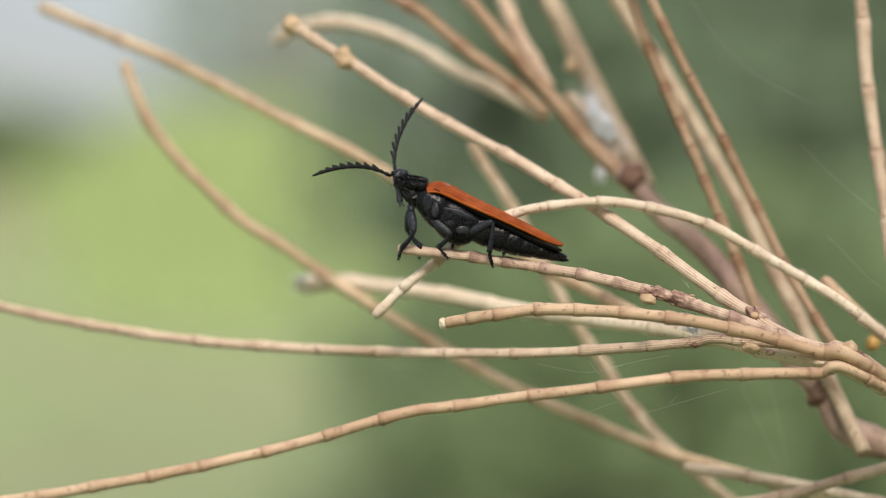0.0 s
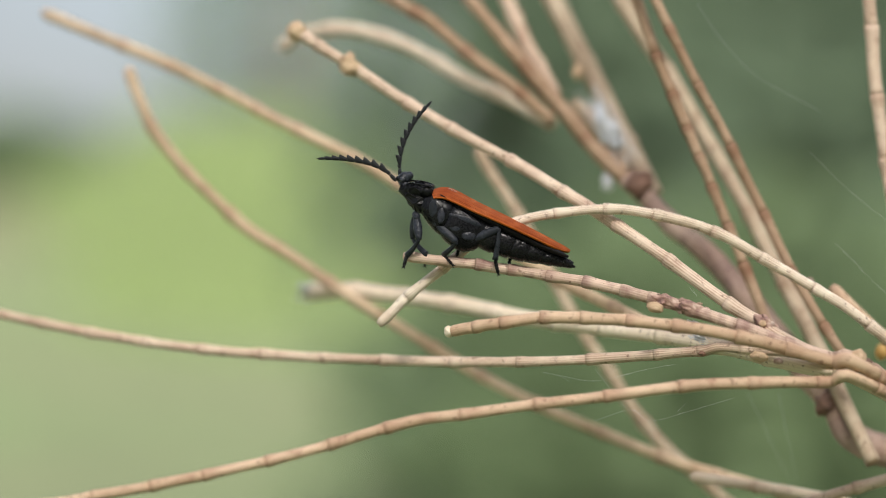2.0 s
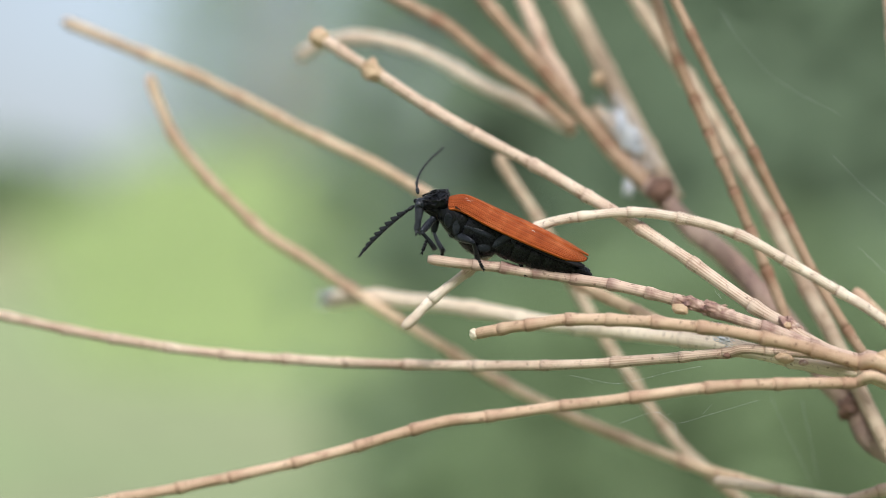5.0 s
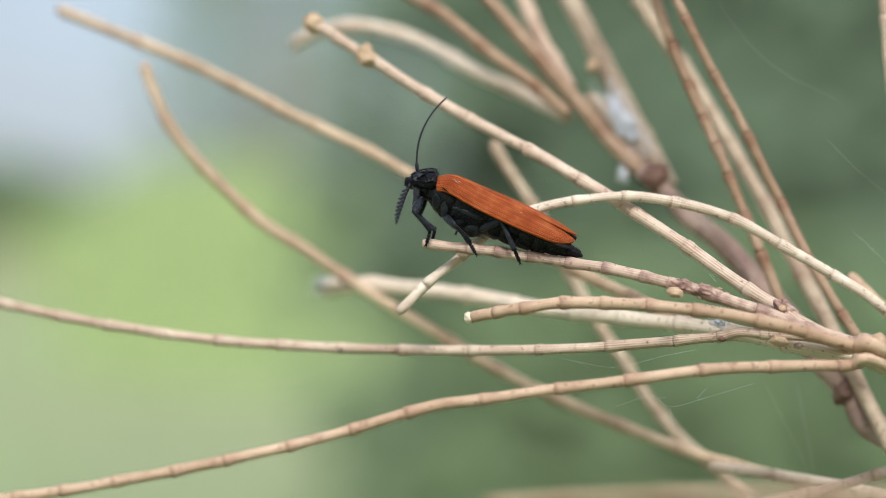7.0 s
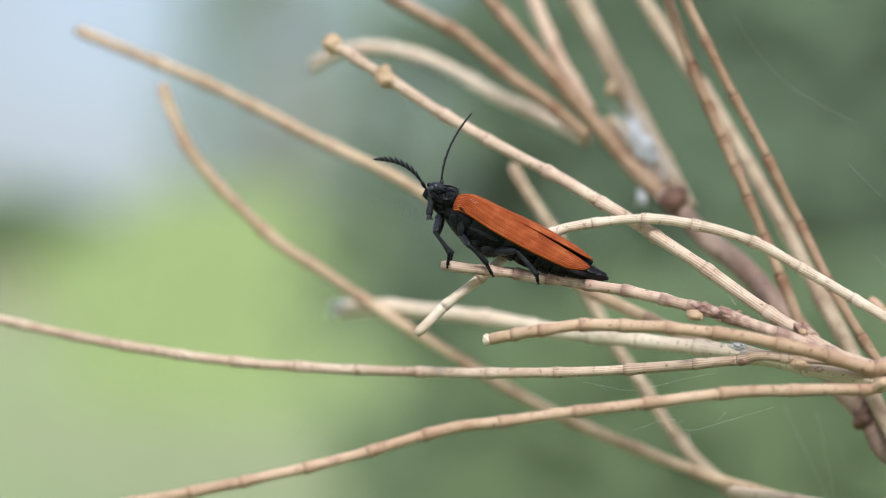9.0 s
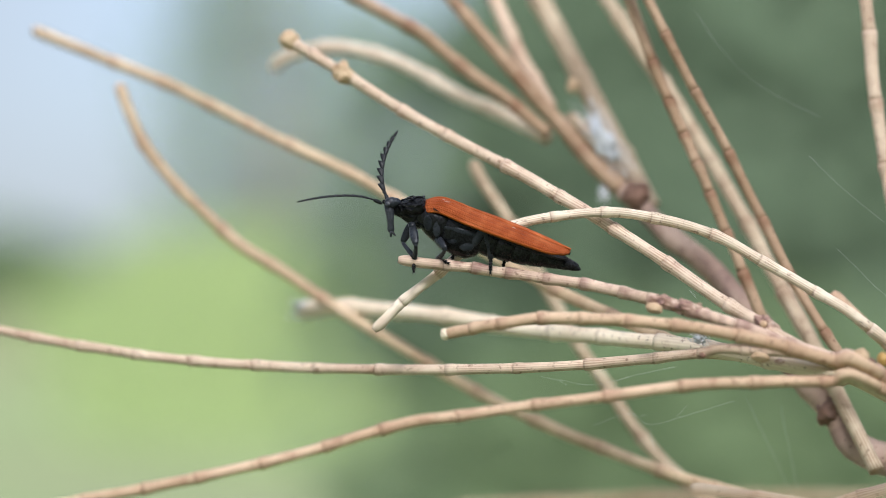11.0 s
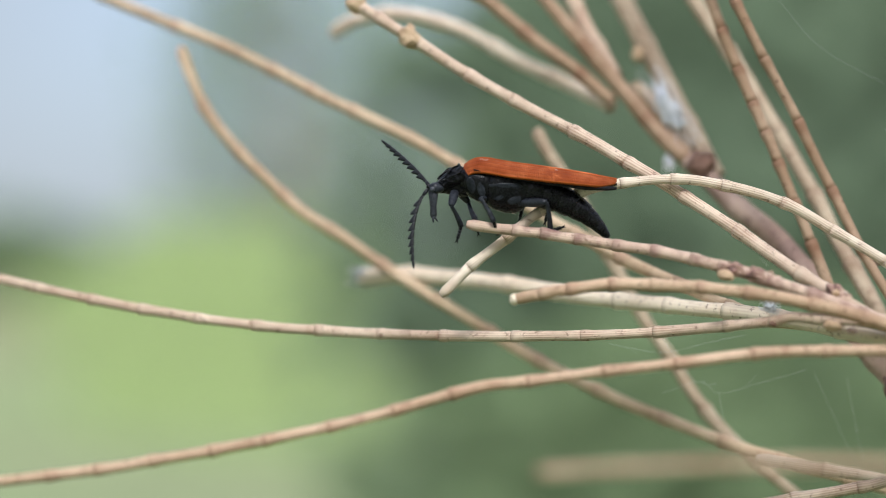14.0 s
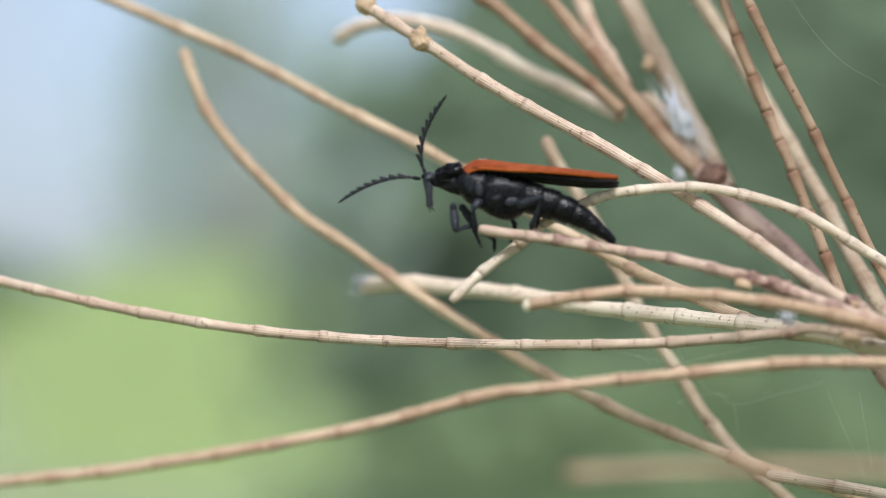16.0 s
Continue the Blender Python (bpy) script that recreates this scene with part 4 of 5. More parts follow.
# ---- knots, buds, silk ----
def silk_wad(place, radii, label, tilt, seed):
    """A loose wad of silk: a thin ragged core with many threads drawn along and round it."""
    rnd = random.Random(seed)
    turn = Euler([radians(a) for a in tilt]).to_matrix()
    root = tagged(new("silk_wad"), label, "silk")
    root.location = P(*place)
    bm = bmesh.new()
    for w in bmesh.ops.create_icosphere(bm, subdivisions=4, radius=1.0)["verts"]:
        k = 0.50 + 0.42 * noise.noise(w.co * 1.9 + Vector((seed, 0, 3))) + 0.16 * noise.noise(w.co * 6 + Vector((0, seed, 0)))
        w.co = turn @ Vector([w.co[i] * k * radii[i] * MM for i in range(3)])
    part("core", bm, FLUFF, root)
    long = max(range(3), key=lambda i: radii[i])
    for _ in range(26):
        pts, a = [], rnd.uniform(0, 6.28)
        first, last = rnd.uniform(-1.25, -0.3), rnd.uniform(0.3, 1.25)
        for q in range(5):
            a += rnd.uniform(-0.5, 0.9)
            wide = rnd.uniform(0.45, 1.1)
            u = [math.cos(a) * wide, math.sin(a) * wide]
            u.insert(long, first + (last - first) * q / 4)
            pts.append(turn @ Vector([u[i] * radii[i] * MM for i in range(3)]))
        bm = bmesh.new()
        line = spline(pts, 0.12 * MM)
        sleeve(bm, line, [0.022 * MM] * len(line), 4)
        part("loop", bm, WEB, root)
    return root


def knot(name, place, radii, material, label, tilt=(0, 0, 0), category="bud", seed=1.0):
    """A lumpy growth that sits on a twig; bark knots carry loose flakes."""
    rnd = random.Random(seed)
    turn = Euler([radians(a) for a in tilt]).to_matrix()
    lump = 1.0 if name == "bark_knot" else 0.45
    root = tagged(new(name), label, category)
    root.location = P(*place)
    bm = bmesh.new()
    for w in bmesh.ops.create_icosphere(bm, subdivisions=4, radius=1.0)["verts"]:
        k = 1 + lump * (0.35 * noise.noise(w.co * 1.5 + Vector((seed, 0, 0))) + 0.22 * noise.noise(w.co * 3.7 + Vector((0, seed, 0))))
        w.co = turn @ Vector([w.co[i] * k * radii[i] * MM for i in range(3)])
    part("core", bm, material, root)
    for q in range(6 if name == "bark_knot" else 0):
        d = Vector((rnd.uniform(-1, 1), rnd.uniform(-1, 0.2), rnd.uniform(-1, 1))).normalized()
        c = turn @ Vector((d.x * radii[0], d.y * radii[1], d.z * radii[2])) * rnd.uniform(0.85, 1.02) * MM
        k = rnd.uniform(0.09, 0.19) * MM
        lean = Euler((rnd.uniform(-0.8, 0.8), rnd.uniform(-0.8, 0.8), rnd.uniform(-0.8, 0.8))).to_matrix()
        bm = bmesh.new()
        blob(bm, c, (k * 1.5, k * 0.45, k), turn @ lean, 10, 7, 0.5, seed + q)
        part("flake", bm, FLAKE if q % 3 else material, root, "pale curling flake of bark" if q % 3 else "")
    return root


knot("bud", (13.7, -9.6, 3.25), (0.62, 0.42, 0.38), BUD, "small tan bud under a knotted joint", (0, 15, 0), "bud", seed=3.0)
knot("bark_knot", (14.9, -9.25, 3.55), (1.3, 0.46, 0.42), KNOTTY, "flaking reddish-brown bark knot on the perch twig", (0, 20, 0), "bark", seed=4.9)
knot("bark_knot", (16.3, -9.45, 3.2), (1.2, 0.46, 0.43), KNOTTY, "flaking dark bark knot on the perch twig", (0, 22, 0), "bark", seed=9.2)
knot("bud", (20.9, -9.9, -0.2), (0.62, 0.42, 0.38), BUD, "lumpy tan bud where the twigs meet", (0, 10, 0), "bud", seed=1.8)
knot("bark_scale", (22.2, -10.2, -0.5), (0.34, 0.28, 0.22), KNOTTY, "dark bark scale where the twigs meet", (0, 0, 0), "bark", seed=5.4)
knot("bark_scale", (17.1, -8.1, 0), (0.3, 0.25, 0.22), SCAR, "dark bark scale on a twig", (0, 0, 0), "bark", seed=2.2)
knot("bark_knot", (21.5, -8.9, 2.0), (0.95, 0.55, 0.5), KNOTTY, "knobbly bark knot where the twigs meet", (0, 38, 0), "bark", seed=4.7)
knot("bud", (21.2, -9.4, 2.1), (0.26, 0.24, 0.24), BUD, "small tan bud where the twigs meet", (0, 0, 0), "bud", seed=4.6)
knot("bud", (27.6, -11.2, -0.2), (0.55, 0.5, 0.55), BUD, "swollen brown bud at a fork of the branch", (0, 0, 0), "bud", seed=0.5)
knot("bark_knot", (27.9, -10.8, -0.7), (0.7, 0.6, 0.55), SCAR, "dark swollen knot at a fork of the branch", (0, 0, 0), "bark", seed=1.0)
knot("bark_knot", (22.9, -11.4, 0.3), (0.5, 0.42, 0.42), SCAR, "dark scarred joint on the branch", (0, 0, 0), "bark", seed=8.4)
knot("twig_tip", (-0.7, -9.4, 1.55), (0.33, 0.42, 0.42), CREAM, "pale cream broken twig tip", (0, -15, 0), "knot", seed=5.3)
knot("twig_tip", (-12.6, 4.4, 24.0), (0.78, 0.6, 0.74), BUD, "swollen knobbly pale twig tip", (0, 30, 0), "knot", seed=6.1)
knot("bark_knot", (-8.5, 3.2, 21.3), (0.72, 0.6, 0.86), BUD, "swollen knot below the twig tip", (0, -20, 0), "bark", seed=6.6)
knot("bark_knot", (13.6, 11.2, 12.6), (1.0, 0.7, 1.1), SCAR, "dark knot high in the woody branch", (0, 40, 0), "bark", seed=3.3)
knot("bark_knot", (27.6, 4.2, -4.0), (1.3, 0.9, 1.2), SCAR, "dark knot in the woody branch", (0, 30, 0), "bark", seed=2.9)
silk_wad((17.0, -6.9, 1.2), (0.7, 0.5, 0.55), "white wad of silk between the twigs", (0, 20, 0), 0.7)
silk_wad((-12.7, 17.6, 4.2), (1.3, 0.8, 0.8), "whitish silk wad round the tip of a pale twig", (0, 0, 0), 5.1)
silk_wad((16.6, -8.6, 2.0), (0.6, 0.3, 0.25), "thin white wad of silk between the twigs", (0, 20, 0), 8.6)
silk_wad((11.1, 12.4, 17.2), (1.15, 0.9, 3.3), "bluish white silk wad against an upright twig", (0, -28, 0), 3.5)
silk_wad((11.2, 12.6, 12.9), (0.5, 0.5, 0.7), "pale silk wad on the woody branch", (0, 0, 0), 3.8)
knot("bud", (8.9, 16.2, 21.8), (0.45, 0.4, 0.6), BUD, "small tan bud beside an upright twig", (0, 0, 0), "bud", seed=7.8)
knot("bud", (25.8, 2.3, 4.9), (0.36, 0.34, 0.4), FLAKE, "pale greyish bud behind the arching twig", (0, 0, 0), "bud", seed=0.3)
knot("seed_case", (31.3, 3.5, -0.3), (0.5, 0.5, 0.6), AMBER, "small amber seed case caught in the branch", (0, 0, 0), "seed", seed=8.8)


def strand(places, radius, label, beads=()):
    """A hair-thin thread of silk with a few specks caught on it."""
    base = P(*places[0])
    root = tagged(new("web_strand"), label, "cobweb", "cobweb threads")
    root.location = base
    bm = bmesh.new()
    line = [p - base for p in spline([P(*p) for p in places], 0.5 * MM)]
    sleeve(bm, line, [radius * MM] * len(line), 5)
    part("thread", bm, WEB, root)
    for f, r in beads:
        bm = bmesh.new()
        blob(bm, line[int(f * (len(line) - 1))], (r * MM, r * 0.6 * MM, r * 0.8 * MM), None, 8, 6, 0.5, f)
        part("speck", bm, FLUFF, root)


strand([(9.5, -7.7, -4.8), (12.1, -7.7, -4.0), (13.4, -7.8, -4.8), (16.1, -8.0, -4.1), (19.5, -8.0, -3.1)], 0.0045, "fine pale cobweb thread strung between twigs", ((0.3, 0.035), (0.62, 0.03)))
strand([(13.4, -7.8, -4.8), (13.6, -7.7, -5.9), (13.8, -7.1, -7.0)], 0.0045, "fine pale cobweb thread strung between twigs")
strand([(9.6, -7.1, -1.2), (10.6, -7.2, -2.5), (11.5, -7.6, -3.7), (12.1, -7.7, -4.0)], 0.0045, "fine pale cobweb thread strung between twigs")
strand([(7.0, -6.7, -1.6), (9.6, -6.9, -2.0), (13.1, -7.2, -1.2), (15.7, -7.7, -0.7)], 0.0045, "fine pale cobweb thread strung between twigs", ((0.3, 0.035), (0.62, 0.03)))
strand([(5.9, -6.4, -1.4), (7.2, -6.6, -1.7), (8.0, -6.8, -2.3)], 0.0045, "fine pale cobweb thread strung between twigs")
strand([(27.3, -0.8, 7.8), (28.7, -1.2, 6.4), (30.3, -1.5, 4.7), (32.8, -2.1, 2.7)], 0.0045, "fine pale cobweb thread strung between twigs", ((0.3, 0.035), (0.62, 0.03)))
strand([(25.5, -0.8, 14.5), (28.0, -0.8, 12.0), (31.3, -1.2, 9.2), (33.7, -1.5, 7.4)], 0.0045, "fine pale cobweb thread strung between twigs")
strand([(21.4, 5.0, -3.3), (22.8, 5.7, -6.2), (24.3, 6.3, -9.3), (25.4, 7.0, -11.9)], 0.0045, "fine pale cobweb thread strung between twigs")
strand([(23.8, 5.0, -3.6), (24.8, 6.3, -8.0), (25.4, 7.0, -10.6)], 0.0045, "fine pale cobweb thread strung between twigs")
strand([(17.6, 2.4, 25.7), (19.2, 2.4, 23.2), (22.1, 3.1, 20.3), (26.8, 3.1, 17.7)], 0.0045, "fine pale cobweb thread strung between twigs")
strand([(12.6, -8.4, -4.2), (13.1, -8.4, -4.1)], 0.0045, "fine pale cobweb thread strung between twigs")
strand([(15.3, -7.7, -4.2), (15.8, -7.9, -3.7), (16.2, -7.8, -3.3)], 0.0045, "fine pale cobweb thread strung between twigs")
strand([(23.1, -7.1, -1.1), (23.6, -7.2, -1.6), (23.7, -7.4, -1.3)], 0.0045, "fine pale cobweb thread strung between twigs")
strand([(16.3, -7.1, 4.6), (16.8, -7.2, 3.9), (16.5, -7.4, 4.5)], 0.0045, "fine pale cobweb thread strung between twigs")


# ---- movement ----
def framed(ahead, up):
    """A turn whose x axis runs ahead and whose z axis is nearest to up."""
    x = ahead.normalized()
    y = up.cross(x).normalized()
    return Matrix((x, y, x.cross(y))).transposed()


def placed(turn, place):
    m = turn.to_4x4()
    m.translation = place
    return m


def body_pose(x, y, z, pitch, roll):
    p, r = radians(pitch), radians(roll)
    ahead, left, up = Vector((-math.cos(p), 0, math.sin(p))), Vector((0, -1, 0)), Vector((math.sin(p), 0, math.cos(p)))
    turn = Matrix((ahead, left * math.cos(r) - up * math.sin(r), up * math.cos(r) + left * math.sin(r))).transposed()
    return placed(turn, P(x, y, z))


def motions():
    body_rows = [
        (0, -2.16, -6.20, 10.85, 25, -1, -1.2, 0),
        (0.5, -2.11, -6.20, 10.89, 25, -1, -1.2, 0),
        (1, -2.06, -6.20, 10.83, 24.5, -1, -1.2, 0),
        (1.5, -2.00, -6.20, 10.94, 25, -1, -1.2, 0),
        (2, -2.14, -6.20, 10.95, 25, -1, -1.2, 0),
        (2.5, -2.06, -6.20, 10.85, 25, -2, -1.2, 0),
        (3, -1.94, -6.20, 10.66, 25, -1, -1, 0),
        (3.5, -2.02, -6.20, 10.99, 27, 4, -0.5, 0),
        (6, -3.00, -6.20, 10.59, 25, 30, 0, 0),
        (6.5, -3.07, -6.20, 10.64, 25, 26, 0, 0),
        (7, -3.06, -6.20, 11.02, 26, 30, 0, 0),
        (7.5, -3.15, -6.20, 11.11, 28, 39, 0, -5),
        (8, -3.20, -6.20, 11.26, 28, 40, 0, -7),
        (8.5, -3.25, -6.20, 11.29, 29, 37, 0, -8),
        (11, -2.14, -6.20, 10.43, 19.5, 21, -2.5, 6),
        (11.5, -2.22, -6.20, 10.72, 18.5, 20, -2.5, 0),
        (12, -2.35, -6.20, 11.09, 19, 21, -1, 0),
        (12.5, -2.50, -6.20, 10.97, 18, 20, -1.5, 10),
        (13, -3.17, -6.20, 10.85, 13.5, 18, -3.5, 12),
        (13.5, -3.26, -6.20, 10.74, 10.5, 16, -1.5, 20),
        (14, -4.20, -5.20, 10.52, 6, 17, -2, 52),
        (14.5, -4.59, -5.20, 10.61, 8, 12, 2, 62),
        (15, -5.45, -5.20, 9.92, 1, -1, 3.8, 68),
        (15.5, -5.40, -5.20, 9.88, 4, -1, 4.6, 55),
        (16, -5.24, -5.20, 10.55, 9, -3, 4.4, 38),
    ]
    head_rows = [
        (0, -4.39, -6.21, 12.22, 106),
        (0.5, -4.31, -6.21, 12.28, 107.3),
        (1, -4.30, -6.21, 12.32, 118.7),
        (1.5, -4.25, -6.21, 12.39, 116.4),
        (2, -4.40, -6.21, 12.36, 122.5),
        (2.5, -4.47, -6.22, 11.75, 88.4),
        (3, -4.53, -6.23, 11.47, 88.8),
        (3.5, -4.81, -6.26, 11.46, 90.8),
        (6, -4.73, -6.41, 11.10, 91.4),
        (6.5, -4.64, -6.38, 11.46, 89.8),
        (7, -4.62, -6.41, 11.60, 93.7),
        (7.5, -4.52, -6.48, 11.23, 88.1),
        (8, -3.98, -6.48, 11.45, 65.7),
        (8.5, -4.32, -6.47, 12.29, 84.9),
        (11, -4.96, -6.36, 10.91, 102.8),
        (11.5, -5.11, -6.36, 10.79, 98.6),
        (12, -5.18, -6.38, 11.11, 91.3),
        (12.5, -5.26, -6.36, 10.88, 91.5),
        (13, -5.74, -6.38, 10.39, 86.3),
        (13.5, -6.00, -6.36, 10.47, 89.4),
        (14, -6.74, -5.37, 9.50, 98.9),
        (14.5, -7.09, -5.32, 9.57, 91.1),
        (15, -7.77, -5.26, 8.99, 107.4),
        (15.5, -7.98, -5.22, 9.58, 109),
        (16, -7.91, -5.21, 10.47, 103.8),
    ]
    antenna_a = [
        (0, 0.14, 0.14, 0.29, 2.66, 2.01, 5.48),
        (0.5, 0.14, 0.16, 0.33, 2.62, 2.34, 5.4),
        (1, 0.14, 0.14, 0.2, 2.94, 2.25, 5.7),
        (1.5, 0.16, 0.14, 0.36, 2.85, 2.31, 5.49),
        (2, 0.14, 0.14, 0.41, 2.8, 2.41, 5.6),
        (2.5, 0.04, 0.08, -0.65, 0.25, -1.47, 0.46),
        (3, 0.08, 0.08, -1.63, 0.04, -3.46, -0.11),
        (3.5, 0.08, 0.1, -0.61, 0.82, -1.14, 1.43),
        (6, 0.28, 0.53, 0.17, 2.07, 2.12, 4.67),
        (6.5, 0.32, 0.24, 0.37, 2.35, 2.36, 4.32),
        (7, 0.23, 0.45, 0.38, 2.96, 2.14, 5.39),
        (7.5, 0.04, 0.86, 0.2, 2.65, 2.2, 5.43),
        (8, -0.1, 0.97, 0.52, 2.64, 2.55, 5.15),
        (8.5, 0.34, 0.12, 0.65, 2.72, 2.63, 5.35),
        (11, 0.22, 0.08, -0.45, 2.6, 0.6, 5.3),
        (11.5, 0.08, -0.06, -0.89, -0.91, -1.14, -2.11),
        (12, 0.06, 0.12, -1.35, 1.95, -2.45, 4.5),
        (12.5, -0, -0.08, -1.92, -0.18, -4.6, -0.48),
        (13, 0.1, 0.1, -0.32, 1.56, 0.49, 2.76),
        (13.5, -0.02, 0.02, -1.9, 0.9, -4.7, 2.1),
        (14, 0.04, 0.1, -1.4, 1.68, -3.61, 3.6),
        (14.5, 0.06, 0.16, -1.6, 2.4, -1.53, 4.88),
        (15, 0.1, 0.18, -1.15, 1.95, -1.2, 4.7),
        (15.5, 0.1, 0.12, -0.42, 2.55, 0.75, 6.1),
        (16, 0.19, 0.12, -0.25, 2.6, 1.6, 6.1),
    ]
    antenna_b = [
        (0, -0.14, -0.14, -2.54, 0.62, -5.53, -0.07),
        (0.5, -0.14, -0.16, -2.35, 0.6, -5.4, 0.05),
        (1, -0.14, -0.14, -2.25, 0.9, -5.81, 0.61),
        (1.5, -0.16, -0.14, -2.53, 1.43, -5.83, 1.59),
        (2, -0.14, -0.14, -2.07, 1.27, -5.9, 1.61),
        (2.5, -0.04, -0.08, -2.65, 0.95, -5.34, 1),
        (3, -0.08, -0.08, -2.28, 0.17, -4.81, -0.68),
        (3.5, -0.08, -0.1, -2.6, 1.11, -5.13, 1.86),
        (6, -0.28, -0.53, -0.98, -1.74, -1.63, -3.89),
        (6.5, -0.32, -0.24, -2.55, 0.7, -5.67, 0.23),
        (7, -0.23, -0.45, -0.45, -1.42, -0.82, -3.12),
        (7.5, -0.04, -0.86, 0.49, -1.55, 0.61, -3.1),
        (8, 0.1, -0.97, 0.49, -1.09, 0.65, -2.51),
        (8.5, -0.34, -0.12, -1.18, 1.06, -2.88, 0.9),
        (11, -0.22, -0.08, -2.32, 0.51, -5.9, 0.06),
        (11.5, -0.08, 0.06, -2.81, 0.04, -5.62, -1.17),
        (12, -0.06, -0.12, -2.5, 0.72, -4.75, 0.3),
        (12.5, 0, 0.08, -1.52, 0.41, -3.12, 0.43),
        (13, -0.1, -0.1, -2.32, -0.55, -5.32, -1.81),
        (13.5, 0.02, -0.02, -1.43, 0.2, -2.94, -0.39),
        (14, -0.04, -0.1, -0.91, -2.2, -0.9, -5.71),
        (14.5, -0.06, -0.16, -1.57, -2.57, -2.02, -5.85),
        (15, -0.1, -0.18, -1.82, -1.41, -3.57, -5.16),
        (15.5, -0.1, -0.12, -1.85, -1.35, -3.6, -4.55),
        (16, -0.19, -0.12, -2.79, -0.24, -5.87, -1.95),
    ]
    feet_rows = [
        (0, (-0.18, -5.40, 6.88), (3.49, -5.80, 6.26)),
        (0.5, (-0.24, -5.40, 6.91), (3.44, -5.80, 6.26)),
        (1, (-0.19, -5.40, 6.87), (3.51, -5.80, 6.27)),
        (1.5, (-0.22, -5.40, 6.88), (3.51, -5.80, 6.26)),
        (2, (-0.25, -5.40, 6.81), (3.47, -5.80, 6.20)),
        (2.5, (-0.10, -5.40, 6.79), (3.55, -5.80, 6.16)),
        (3, (-0.02, -5.40, 6.71), (3.62, -5.80, 6.13)),
        (3.5, (-0.12, -5.40, 6.70), (3.54, -5.80, 6.16)),
        (6, (-1.97, -5.40, 7.86), (2.69, -5.80, 6.63)),
        (6.5, (-2.09, -5.40, 7.30), (2.55, -5.80, 6.58)),
        (7, (-1.61, -5.40, 7.66), (2.51, -5.80, 6.50)),
        (7.5, (-1.54, -5.40, 7.66), (2.71, -5.80, 6.44)),
        (8, (-0.47, -5.40, 7.55), (2.75, -5.80, 6.49)),
        (8.5, (-0.45, -5.40, 7.86), (2.57, -5.80, 6.43)),
        (11, (-0.29, -5.40, 6.81), (3.30, -5.80, 6.25)),
        (11.5, (-0.14, -5.40, 6.83), (3.34, -5.80, 6.26)),
        (12, (-0.19, -5.40, 6.76), (2.99, -5.80, 6.91)),
        (12.5, (-0.12, -5.40, 6.94), (2.35, -5.80, 7.14)),
        (13, (0.58, -5.40, 7.12), (2.36, -5.80, 6.90)),
        (13.5, (0.49, -5.40, 7.33), (2.27, -5.80, 7.11)),
        (14, (-0.35, -4.40, 7.39), (1.44, -5.00, 7.07)),
        (14.5, (0.11, -4.40, 7.57), (1.10, -5.00, 7.34)),
        (15, (-2.04, -4.40, 6.56), (0.00, -5.00, 7.14)),
        (15.5, (-1.94, -4.40, 6.42), (-0.12, -5.00, 7.39)),
        (16, (-1.78, -4.40, 6.31), (-0.05, -5.00, 7.27)),
    ]

